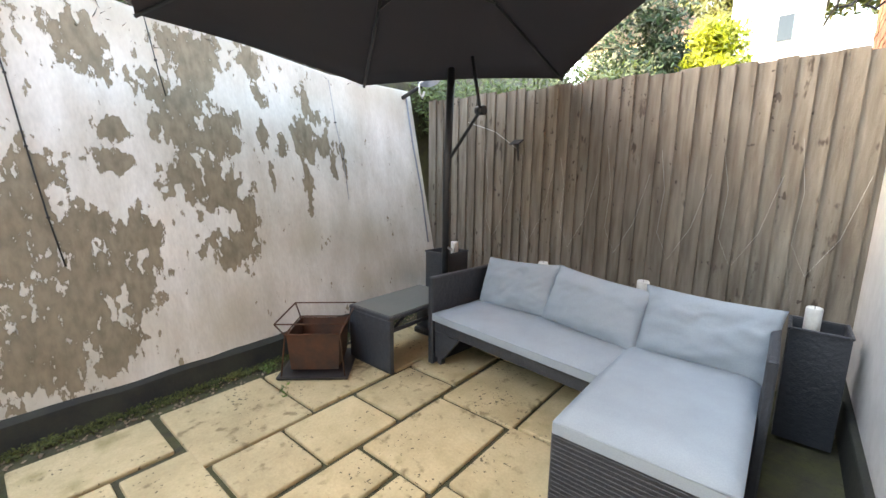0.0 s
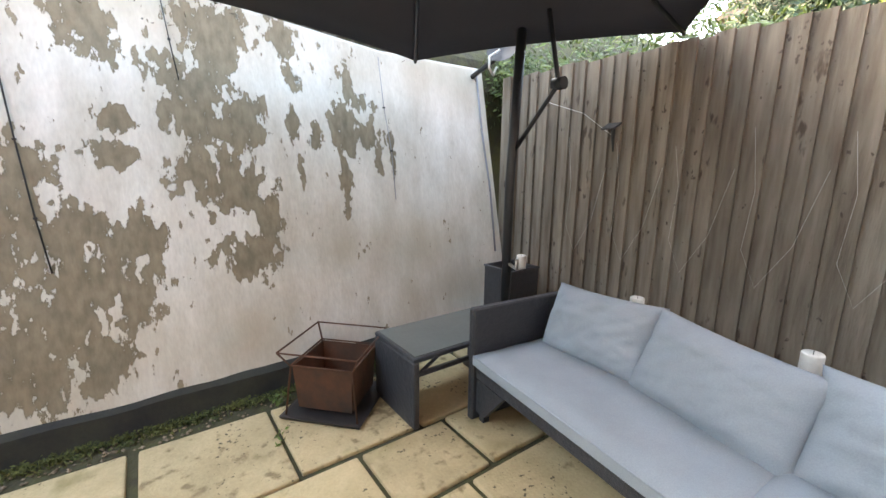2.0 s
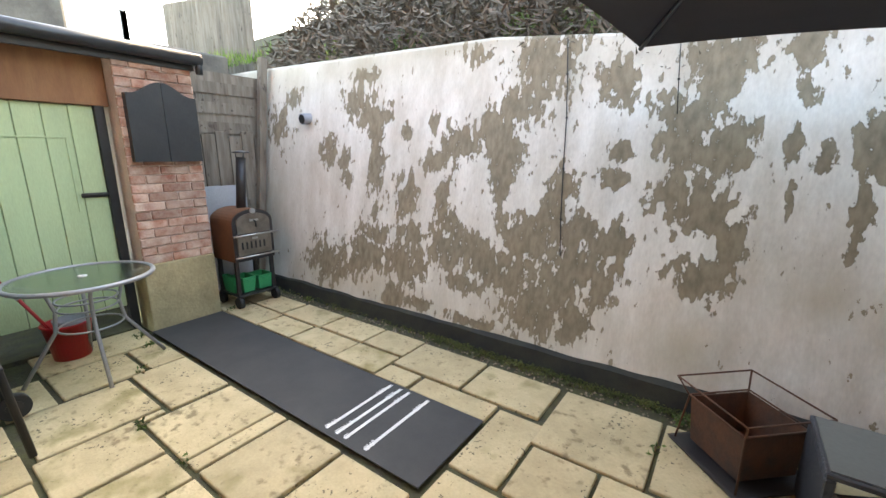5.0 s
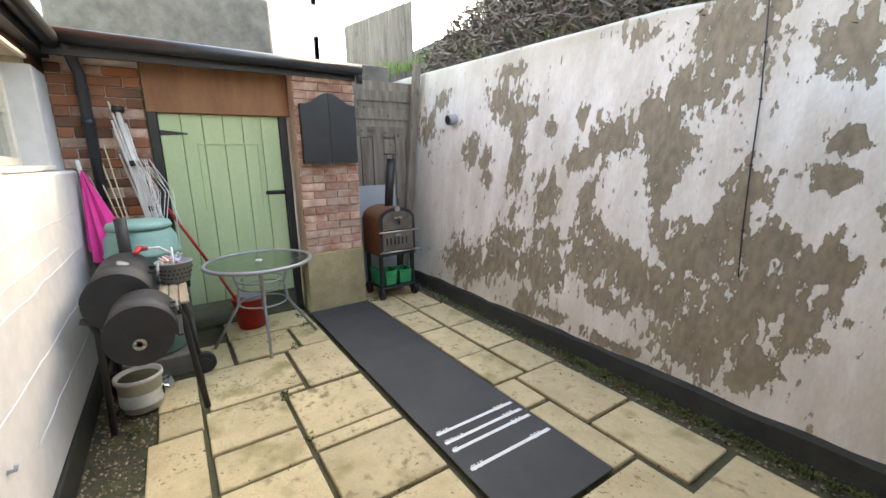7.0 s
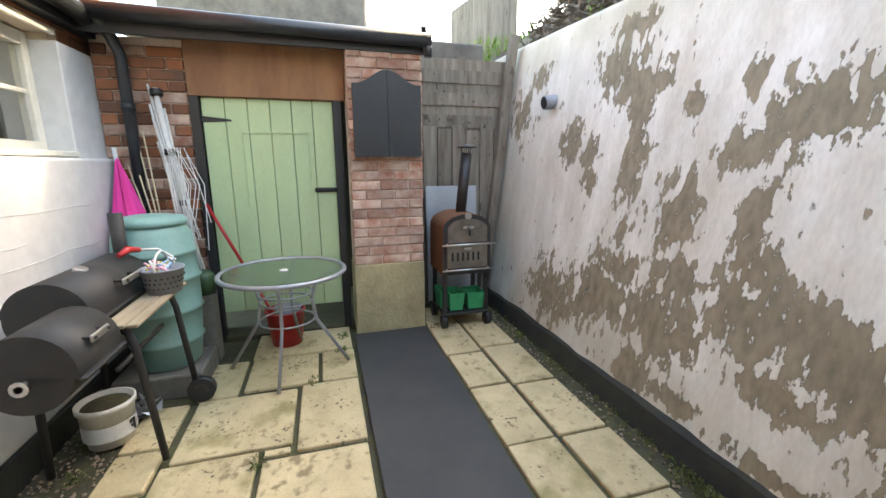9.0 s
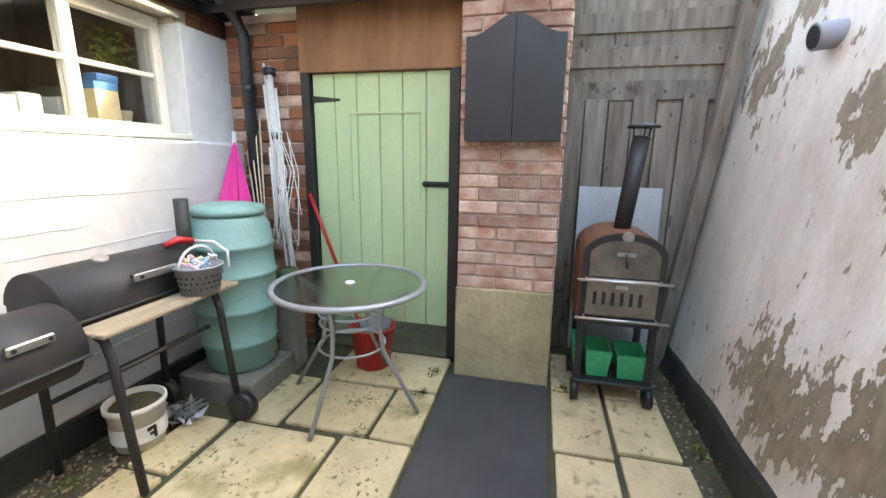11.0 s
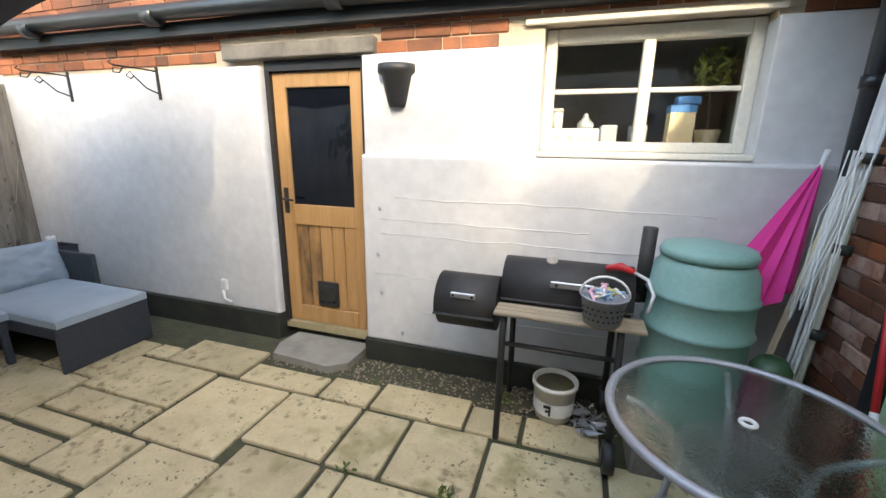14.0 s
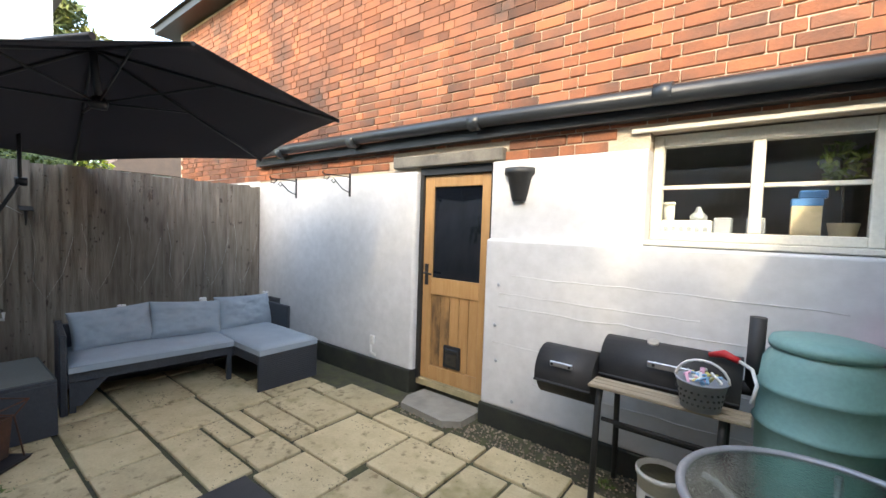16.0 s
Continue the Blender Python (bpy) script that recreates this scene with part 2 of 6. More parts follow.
ct, cm = cn.new("ShaderNodeBsdfTranslucent"), cn.new("ShaderNodeMixShader")
ct.inputs["Color"].default_value = (0.1, 0.093, 0.1, 1)
cm.inputs[0].default_value = 0.4
cl.new(cn["Principled BSDF"].outputs[0], cm.inputs[1]), cl.new(ct.outputs[0], cm.inputs[2])
cl.new(cm.outputs[0], cn["Material Output"].inputs["Surface"])
M_MAT = material("black_rubber_mat", (0.03, 0.031, 0.032), 0.75, second=(0.055, 0.054, 0.05), scale=2.5, amount=0.7, bump=0.08, fine=120)
M_MARK = material("white_mat_print", (0.7, 0.7, 0.68), 0.7, bump=0.02)
M_BBQ = material("black_stove_enamel", (0.013, 0.014, 0.016), 0.62, second=(0.04, 0.036, 0.033), scale=7, amount=0.5, bump=0.06)
M_STEEL = material("brushed_steel", (0.55, 0.55, 0.54), 0.35, metal=0.9, second=(0.4, 0.38, 0.36), scale=9, bump=0.05)
M_OVENSTEEL = material("smoked_steel", (0.32, 0.29, 0.25), 0.4, metal=0.75, second=(0.12, 0.1, 0.085), scale=4, amount=0.8, bump=0.06)
M_ALU = material("grey_tube_paint", (0.33, 0.34, 0.36), 0.4, metal=0.35, second=(0.25, 0.25, 0.27), scale=8, bump=0.04)
M_BARE = material("weathered_board", (0.36, 0.29, 0.2), 0.85, second=(0.2, 0.16, 0.11), scale=3, amount=0.8, stretch=(0.8, 9, 9), bump=0.3, spread=0.1)
M_BUTT = material("teal_plastic", (0.16, 0.31, 0.28), 0.5, second=(0.2, 0.35, 0.32), scale=4, bump=0.05)
M_PINK = material("pink_cloth", (0.68, 0.04, 0.26), 0.85, second=(0.55, 0.03, 0.2), scale=4, bump=0.15, fine=120)
M_POLE = material("white_enamel_tube", (0.62, 0.62, 0.6), 0.45, second=(0.42, 0.41, 0.38), scale=9, bump=0.05)
M_RED = material("red_plastic", (0.48, 0.02, 0.025), 0.4, second=(0.36, 0.015, 0.02), scale=6, bump=0.03)
M_TUB = material("white_plastic", (0.68, 0.68, 0.66), 0.4, second=(0.5, 0.49, 0.45), scale=9, bump=0.04)
M_GREYPL = material("grey_plastic", (0.27, 0.29, 0.33), 0.5, second=(0.2, 0.22, 0.25), scale=6, bump=0.03)
M_GREENPL = material("green_plastic", (0.015, 0.33, 0.14), 0.4, second=(0.01, 0.22, 0.09), scale=6, bump=0.03)
M_ZINC = material("galvanised_sheet", (0.42, 0.46, 0.5), 0.45, metal=0.5, second=(0.35, 0.38, 0.42), scale=6, bump=0.04)
M_IVY = leafy("ivy_leaves", (0.05, 0.1, 0.02), (0.13, 0.17, 0.03))
M_DARKLEAF = leafy("conifer_leaves", (0.015, 0.045, 0.02), (0.03, 0.07, 0.025))
M_GOLD = leafy("golden_leaves", (0.4, 0.42, 0.02), (0.26, 0.34, 0.03))
M_DEAD = leafy("dry_bramble", (0.1, 0.08, 0.06), (0.17, 0.14, 0.11), 0.9)
M_TREE = leafy("tree_leaves", (0.1, 0.13, 0.03), (0.17, 0.16, 0.04))
M_BARK = material("bark", (0.1, 0.075, 0.05), 0.95, second=(0.05, 0.04, 0.03), scale=8, stretch=(3, 3, 0.7), bump=0.6)
M_ROOFTILE = material("roof_tile", (0.1, 0.075, 0.065), 0.85, second=(0.16, 0.11, 0.085), scale=3, bump=0.3)
M_PALE = material("pale_render", (0.66, 0.69, 0.7), 0.85, second=(0.58, 0.6, 0.6), scale=1.2, bump=0.15)
M_CREAM = material("cream_render", (0.6, 0.5, 0.35), 0.85, second=(0.5, 0.42, 0.3), scale=1.5, bump=0.15)
M_TILERED = material("red_chimney_brick", (0.5, 0.17, 0.08), 0.85, scale=5, bump=0.2)
M_UPVC = material("white_frame_plastic", (0.75, 0.76, 0.76), 0.35, scale=5, second=(0.7, 0.7, 0.7), bump=0.02)
M_CONSGLASS = material("blue_green_glazing", (0.2, 0.36, 0.4), 0.08, bump=0.0)
M_GRASS = leafy("grass", (0.1, 0.2, 0.03), (0.2, 0.28, 0.05), 0.8)
M_PAPER = material("paper_card", (0.6, 0.5, 0.33), 0.8, second=(0.5, 0.42, 0.28), scale=8, bump=0.05)
M_BLUE = material("blue_card", (0.05, 0.2, 0.5), 0.6, bump=0.03)
M_PASTEL = [material("pastel_peg_" + k, c, 0.5, bump=0.02) for k, c in (("yellow", (0.7, 0.6, 0.2)), ("blue", (0.25, 0.45, 0.65)), ("pink", (0.7, 0.35, 0.45)), ("white", (0.7, 0.7, 0.68)))]
M_FOIL = material("crumpled_silver_sheet", (0.45, 0.46, 0.48), 0.3, metal=0.7, bump=0.5, scale=14)
M_CABLE = material("white_cable", (0.65, 0.65, 0.62), 0.5, bump=0.02)
M_SOOT = material("sooty_grey_metal", (0.03, 0.03, 0.033), 0.45, metal=0.4, second=(0.07, 0.06, 0.055), scale=6, bump=0.05)
M_ROOM = material("room_paint", (0.25, 0.24, 0.22), 0.9, bump=0.05)


# ---- mesh helpers ----
def bx(bm, x0, x1, y0, y1, z0, z1, bevel=0.0, seg=1):
    vs = [bm.verts.new((x, y, z)) for x in (x0, x1) for y in (y0, y1) for z in (z0, z1)]
    fs = [bm.faces.new([vs[i] for i in q]) for q in ((0, 1, 3, 2), (4, 6, 7, 5), (0, 4, 5, 1), (2, 3, 7, 6), (0, 2, 6, 4), (1, 5, 7, 3))]
    if bevel:
        es = list({e for f in fs for e in f.edges})
        bmesh.ops.bevel(bm, geom=es, offset=bevel, segments=seg, affect="EDGES", profile=0.5)
    return bm


def box(*a, **k):
    return bx(bmesh.new(), *a, **k)


def tube(bm, pts, r, seg=8, ends=True):
    """A round tube along points; r: one radius or one for each point."""
    pts = [Vector(p) for p in pts]
    rs = r if isinstance(r, (list, tuple)) else [r] * len(pts)
    rings, side = [], None
    for i, p in enumerate(pts):
        d = (pts[min(i + 1, len(pts) - 1)] - pts[max(i - 1, 0)]).normalized()
        if side is None:
            side = d.orthogonal().normalized()
        side = (side - d * side.dot(d)).normalized()
        up = d.cross(side)
        rings.append([bm.verts.new(p + rs[i] * (math.cos(2 * math.pi * k / seg) * side + math.sin(2 * math.pi * k / seg) * up)) for k in range(seg)])
    for a, b in zip(rings, rings[1:]):
        for k in range(seg):
            f = bm.faces.new((a[k], a[(k + 1) % seg], b[(k + 1) % seg], b[k]))
            f.smooth = True
    if ends:
        bm.faces.new(rings[0][::-1]), bm.faces.new(rings[-1])
    return bm


def lathe(bm, cx, cy, profile, seg=32):
    """Turned shape about the upright axis through cx, cy; profile: radius, z."""
    rings = [[bm.verts.new((cx + max(r, 1e-4) * math.cos(2 * math.pi * k / seg), cy + max(r, 1e-4) * math.sin(2 * math.pi * k / seg), z)) for k in range(seg)] for r, z in profile]
    for a, b in zip(rings, rings[1:]):
        for k in range(seg):
            f = bm.faces.new((a[k], a[(k + 1) % seg], b[(k + 1) % seg], b[k]))
            f.smooth = True
    bm.faces.new(rings[0][::-1]), bm.faces.new(rings[-1])
    return bm


def extrude_poly(bm, pts, way):
    """A solid from a flat outline pushed along way."""
    way = Vector(way)
    a = [bm.verts.new(p) for p in pts]
    b = [bm.verts.new(Vector(p) + way) for p in pts]
    bm.faces.new(a), bm.faces.new(b[::-1])
    for k in range(len(a)):
        bm.faces.new((a[k], b[k], b[(k + 1) % len(a)], a[(k + 1) % len(a)]))
    return bm


def mesh_of(name, bm, mat):
    bmesh.ops.recalc_face_normals(bm, faces=bm.faces)
    me = bpy.data.meshes.new(name)
    bm.to_mesh(me), bm.free()
    me.materials.append(mat)
    return me


def part(name, bm, mat, parent, label=""):
    ob = new(name, mesh_of(name, bm, mat))
    if parent:
        bpy.context.view_layer.update()
        ob.parent = parent
        ob.matrix_parent_inverse = parent.matrix_world.inverted()
    return tagged(ob, label)


def structure(name, bm, mat, label, category):
    return tagged(new(name, mesh_of(name, bm, mat)), label, category, kind="structure")


def thing(name, at, label, category, group="", turn=0.0):
    ob = new(name)
    ob.empty_display_size = 0.1
    ob.matrix_world = pose(*at, 0, 0, turn)
    return tagged(ob, label, category, group)


def place(ob, m):
    ob.matrix_world = m
    return ob


def leaves(bm, centre, radii, count, size, rng, flat=0.0):
    """Small bent leaf blades scattered through an uneven cloud."""
    for _ in range(count):
        d = Vector((rng.gauss(0, 1), rng.gauss(0, 1), rng.gauss(0, 1))).normalized() * rng.uniform(0.45, 1.05)
        p = Vector(centre) + Vector((d.x * radii[0], d.y * radii[1], d.z * radii[2]))
        a = Vector((rng.gauss(0, 1), rng.gauss(0, 1), rng.gauss(0, 1) * (1 - flat))).normalized() * size * rng.uniform(0.6, 1.4)
        b = a.orthogonal().normalized() * size * rng.uniform(0.25, 0.5)
        n = a.cross(b).normalized() * size * 0.15
        vs = [bm.verts.new(v) for v in (p - a, p + b + n, p + a, p - b + n)]
        bm.faces.new((vs[0], vs[1], vs[2])), bm.faces.new((vs[0], vs[2], vs[3]))
    return bm

# ---- ground and paving ----
rng = random.Random(7)
structure("ground", box(-200, 200, -200, 200, -0.3, -0.035), M_SOIL, "dark soil with moss between and beside the slabs", "ground")
structure("bank", extrude_poly(bmesh.new(), [(-9, 2.06, -0.2), (-9, 2.06, 2.0), (-9, 2.14, 2.25), (-9, 3.2, 3.45), (-9, 12, 4.0), (-9, 12, -0.2)], (30, 0, 0)), M_SOIL, "raised earth bank behind the retaining wall", "bank")
bed = bmesh.new()
bx(bed, -0.6, 5.84, -1.62, 1.45, -0.05, -0.022)
paving = structure("pavement", bed, M_SOIL, "patio of worn buff sandstone slabs with mossy joints", "paving")

SLABS_NORTH = [(-0.45, 0.05, .62, .92), (0.05, .59, .62, .92), (.59, 1.06, .62, .92), (1.06, 1.63, .62, .92), (1.63, 2.07, .62, .92), (-.45, .05, .92, 1.23), (.05, .53, .92, 1.23),
               (.53, 1.1, .92, 1.24), (1.1, 1.63, .92, 1.24), (1.63, 2.07, .92, 1.24), (2.07, 2.67, .8, 1.22), (2.67, 3.22, .8, 1.21), (2.07, 2.38, .6, .8)]
SLABS_MID = [(2.38, 2.97, .6, .8), (2.97, 3.27, .2, .78), (3.24, 3.82, .6, 1.21), (3.82, 4.43, .61, 1.21), (4.43, 5.05, .61, 1.21), (5.05, 5.72, .61, 1.21), (3.27, 3.62, .2, .6),
             (3.62, 4.08, .2, .6), (4.08, 4.55, .2, .6), (4.55, 5.06, .2, .61), (5.06, 5.72, .2, .61), (2.99, 3.8, -.08, .2), (3.8, 4.4, -.27, .2)]
SLABS_EAST = [(4.4, 5.06, -.3, .2), (5.06, 5.72, -.3, .2), (3.38, 3.8, -.27, -.08), (2.5, 2.97, -.4, -.02), (2.97, 3.38, -.4, -.08), (2.56, 3.14, -1.0, -.4), (3.14, 3.86, -.62, -.4),
              (3.38, 3.88, -.4, -.27), (3.14, 3.88, -1.02, -.62), (3.88, 4.42, -.7, -.27), (4.42, 5.06, -.75, -.3), (5.06, 5.72, -.75, -.3), (3.88, 4.42, -1.2, -.7)]
SLABS_WEST = [(2.05, 2.56, -1.0, -.55), (1.75, 2.05, -1.0, -.55), (1.31, 1.75, -1.0, -.55), (2.03, 2.5, -.55, -.02), (1.9, 2.03, -.55, -.02), (1.38, 1.9, -.55, -.02), (.72, 1.38, -.4, -.02),
              (.74, 1.31, -.98, -.4), (1.31, 1.38, -.55, -.4), (.26, .72, -.75, -.27), (.26, .72, -.27, -.02), (-.2, .26, -.75, -.02), (.26, .74, -1.0, -.75)]
SLABS_EDGE = [(2.05, 2.4, -1.24, -1.0), (1.47, 2.05, -1.28, -1.0), (1.16, 1.47, -1.24, -1.0), (.75, 1.16, -1.24, -1.0), (2.4, 3.0, -1.22, -1.0), (3.0, 3.65, -1.36, -1.02), (3.65, 3.88, -1.2, -1.02)]
for x0, x1, y0, y1 in SLABS_NORTH + SLABS_MID + SLABS_EAST + SLABS_WEST + SLABS_EDGE:
    g, j = 0.013, lambda: rng.uniform(-0.006, 0.006)
    top = rng.uniform(-0.004, 0.003)
    bm = box(x0 + g + j(), x1 - g + j(), y0 + g + j(), y1 - g + j(), -0.05, top, bevel=0.009, seg=2)
    part("slab", bm, M_SLAB, paving)

moss = bmesh.new()
for _ in range(1300):
    x = rng.uniform(-0.4, 5.6) if rng.random() < .3 else rng.uniform(2.0, 4.6)
    y = rng.gauss(1.335, 0.014) if rng.random() < .8 else rng.gauss(1.3, 0.03)
    leaves(moss, (x, y, -0.012 + rng.uniform(0, 0.03)), (0.03, 0.02, 0.012), 4, 0.011, rng)
tagged(new("moss_strip", mesh_of("moss_strip", moss, M_MOSS)), "mossy weeds growing along the foot of the wall", "moss", kind="stuff")
weeds = bmesh.new()
for x, y, n in ((1.42, -.56, 30), (.72, -.3, 22), (.3, -.12, 40), (.05, -.1, 40), (3.9, 1.26, 40), (1.9, -.55, 14), (.7, -1.3, 40), (1.0, -1.38, 40), (1.3, -1.33, 30), (3.83, .9, 12), (.05, .68, 20), (.45, 1.3, 20), (-.1, -.5, 20)):
    leaves(weeds, (x, y, 0.01), (0.06, 0.05, 0.03), n, 0.018, rng)
tagged(new("weeds", mesh_of("weeds", weeds, M_IVY)), "small green weeds in the joints between slabs", "weeds", kind="stuff")
stones = bmesh.new()
for _ in range(1500):
    if rng.random() < 0.62:
        x, y = rng.uniform(0.6, 3.0), rng.uniform(-1.53, -1.24)
    else:
        x, y = rng.uniform(-0.3, 5.6), rng.uniform(1.23, 1.36)
    r = rng.uniform(0.005, 0.012)
    p = Vector((x, y, -0.018 + r * 0.3))
    vs = [stones.verts.new(p + Vector((dx * r * rng.uniform(.7, 1.3), dy * r * rng.uniform(.7, 1.3), dz * r * 0.8))) for dx, dy, dz in ((1, 0, 0), (0, 1, 0), (-1, 0, 0), (0, -1, 0), (0, 0, 1), (0, 0, -1))]
    for k in range(4):
        stones.faces.new((vs[k], vs[(k + 1) % 4], vs[4])), stones.faces.new((vs[(k + 1) % 4], vs[k], vs[5]))
tagged(new("gravel", mesh_of("gravel", stones, M_GRAVEL)), "loose brown gravel along the foot of the walls", "gravel", kind="stuff")

# ---- north wall: peeling render over a black plinth ----
BARE_WEST = [(-0.30, 1.81, 0.17, 0.18), (-0.07, 2.10, 0.10, 0.10), (0.90, 1.98, 0.22, 0.15), (1.13, 1.79, 0.11, 0.23), (1.19, 1.38, 0.09, 0.30), (0.52, 1.54, 0.12, 0.14), (0.73, 1.46, 0.08, 0.10), (0.80, 1.26, 0.08, 0.07), (0.95, 2.23, 0.17, 0.06), (1.55, 1.12, 0.12, 0.21), (1.52, 1.70, 0.06, 0.06), (1.80, 1.77, 0.06, 0.06), (1.30, 1.85, 0.05, 0.10)]
BARE_MIDDLE = [(2.06, 1.59, 0.20, 0.11), (1.86, 1.46, 0.15, 0.09), (2.37, 1.67, 0.19, 0.20), (2.49, 1.41, 0.12, 0.28), (2.71, 2.16, 0.24, 0.23), (2.61, 1.87, 0.18, 0.18), (2.15, 2.27, 0.11, 0.08), (1.97, 1.15, 0.08, 0.14), (2.02, 0.95, 0.10, 0.12), (1.64, 0.82, 0.17, 0.11), (1.21, 0.99, 0.06, 0.13), (1.24, 0.76, 0.20, 0.10)]
BARE_FOOT = [(0.61, 0.42, 0.33, 0.18), (1.15, 0.55, 0.30, 0.18), (1.60, 0.56, 0.29, 0.18), (2.11, 0.75, 0.27, 0.17), (2.48, 0.65, 0.26, 0.17), (2.27, 0.47, 0.18, 0.07), (2.76, 0.89, 0.25, 0.18), (2.93, 1.11, 0.10, 0.23), (2.66, 0.58, 0.23, 0.18), (2.88, 0.38, 0.20, 0.25), (3.13, 0.70, 0.24, 0.23), (3.35, 0.94, 0.12, 0.11), (2.98, 1.27, 0.09, 0.14), (1.52, 0.25, 0.12, 0.12), (1.81, 0.22, 0.14, 0.05), (2.29, 0.18, 0.27, 0.04), (3.18, 0.99, 0.16, 0.10), (3.17, 0.35, 0.12, 0.15), (3.27, 0.59, 0.09, 0.15)]
BARE_EAST = [(3.23, 1.98, 0.12, 0.16), (3.33, 1.51, 0.08, 0.07), (3.30, 1.35, 0.08, 0.06), (3.78, 1.99, 0.16, 0.18), (3.87, 2.05, 0.14, 0.15), (3.70, 1.75, 0.19, 0.15), (3.68, 1.53, 0.14, 0.18), (3.90, 1.54, 0.12, 0.15), (3.72, 1.26, 0.14, 0.15), (3.84, 1.13, 0.12, 0.14), (3.99, 1.01, 0.09, 0.15), (3.88, 0.77, 0.15, 0.13)]
BARE_STREAKS = [(4.20, 2.06, 0.07, 0.11), (4.23, 1.81, 0.05, 0.10), (4.20, 1.52, 0.03, 0.14), (4.34, 1.47, 0.03, 0.08), (4.22, 1.26, 0.02, 0.11), (4.60, 1.81, 0.06, 0.16), (4.54, 1.53, 0.08, 0.19), (4.51, 1.25, 0.04, 0.17), (4.50, 1.02, 0.03, 0.09), (4.70, 1.74, 0.08, 0.08), (4.71, 1.50, 0.09, 0.10), (4.77, 1.33, 0.03, 0.10), (4.88, 1.40, 0.02, 0.24)]
DAMP = [(-.6, 2.3, .9, .22), (.9, 2.35, .8, .16), (3.6, 2.15, .7, .18), (5.4, 2.0, .5, .2), (2.97, 0.33, 0.36, 0.27), (0.61, 0.28, 0.59, 0.18), (1.62, 0.20, 0.57, 0.11), (3.83, 0.31, 0.21, 0.18), (4.91, 0.36, 0.09, 0.18), (4.96, 0.73, 0.38, 0.20), (4.42, 0.76, 0.16, 0.12), (1.16, 0.29, 0.31, 0.18), (2.47, 0.12, 0.34, 0.08), (5.37, 0.38, 0.28, 0.16), (-0.63, 0.57, 0.37, 0.29), (1.88, 2.36, 1.26, 0.06), (-0.37, 0.78, 0.36, 0.57)]


def blob(x, z, rows):
    return max((math.exp(-(((x - a) / (1.25 * c)) ** 2 + ((z - b) / (1.25 * d)) ** 2)) for a, b, c, d in rows), default=0)


def wall_top(x):
    return 2.46 - 0.022 * (x + 1) if x < 2.3 else 2.388 - 0.112 * (x - 2.3) if x < 4.9 else 2.1


def wall_face(x, z):
    """The retaining wall leans back as it rises, more so towards the fence."""
    return 1.4 + (0.11 + 0.11 * min(1, max(0, (x + 1) / 4.5))) * z


NX, NZ, X0, X1 = 300, 100, -1.3, 5.83
verts, faces, bare, damp = [], [], [], []
for i in range(NX + 1):
    x = X0 + (X1 - X0) * i / NX
    for k in range(NZ + 1):
        z = -0.05 + (wall_top(x) + 0.05) * k / NZ
        y = wall_face(x, z) + 0.012 * noise.noise((x * 1.3, z * 1.3, 0)) + 0.004 * noise.noise((x * 6, z * 6, 3))
        verts.append((x, y, z))
        bare.append(1.75 * blob(x, z, BARE_WEST + BARE_MIDDLE + BARE_FOOT + BARE_EAST + BARE_STREAKS))
        damp.append(0.55 * blob(x, z, DAMP))
for i in range(NX):
    for k in range(NZ):
        a = i * (NZ + 1) + k
        faces.append((a, a + NZ + 1, a + NZ + 2, a + 1))
n0 = len(verts)
for i in (0, NX):
    x = X0 + (X1 - X0) * i / NX
    verts += [(x, wall_face(x, wall_top(x)), wall_top(x)), (x, 2.1, wall_top(x)), (x, 2.1, -0.05)]
tops = [i * (NZ + 1) + NZ for i in range(NX + 1)]
nb = len(verts)
for i in range(NX + 1):
    x = X0 + (X1 - X0) * i / NX
    verts.append((x, 2.1, wall_top(x) + 0.01 * noise.noise((x * 5, 0, 0))))
for i in range(NX):
    faces.append((tops[i], tops[i + 1], nb + i + 1, nb + i))
bare += [0.0] * (len(verts) - len(bare))
damp += [0.0] * (len(verts) - len(damp))
me = bpy.data.meshes.new("wall_north")
me.from_pydata(verts, [], faces)
me.attributes.new("bare", "FLOAT", "POINT").data.foreach_set("value", bare)
me.attributes.new("damp", "FLOAT", "POINT").data.foreach_set("value", damp)
me.materials.append(M_PEEL)
for p in me.polygons:
    p.use_smooth = True
tagged(new("wall_north", me), "retaining wall with white paint peeling off brown render", "wall", kind="structure")

bm = bmesh.new()
prev = None
for i in range(121):
    x = -0.7 + 6.52 * i / 120
    h = 0.135 + 0.014 * noise.noise((x * 3, 1, 0))
    d = 1.375 + 0.015 * noise.noise((x * 2, 5, 0))
    ring = [bm.verts.new(v) for v in ((x, d - 0.03, -0.05), (x, d, 0.04), (x, d + 0.02, h - 0.02), (x, 1.44, h + 0.01))]
    if prev:
        for k in range(3):
            bm.faces.new((prev[k], ring[k], ring[k + 1], prev[k + 1]))
    prev = ring
structure("baseboard", bm, M_BITUMEN, "uneven black bitumen plinth along the peeling wall", "plinth")

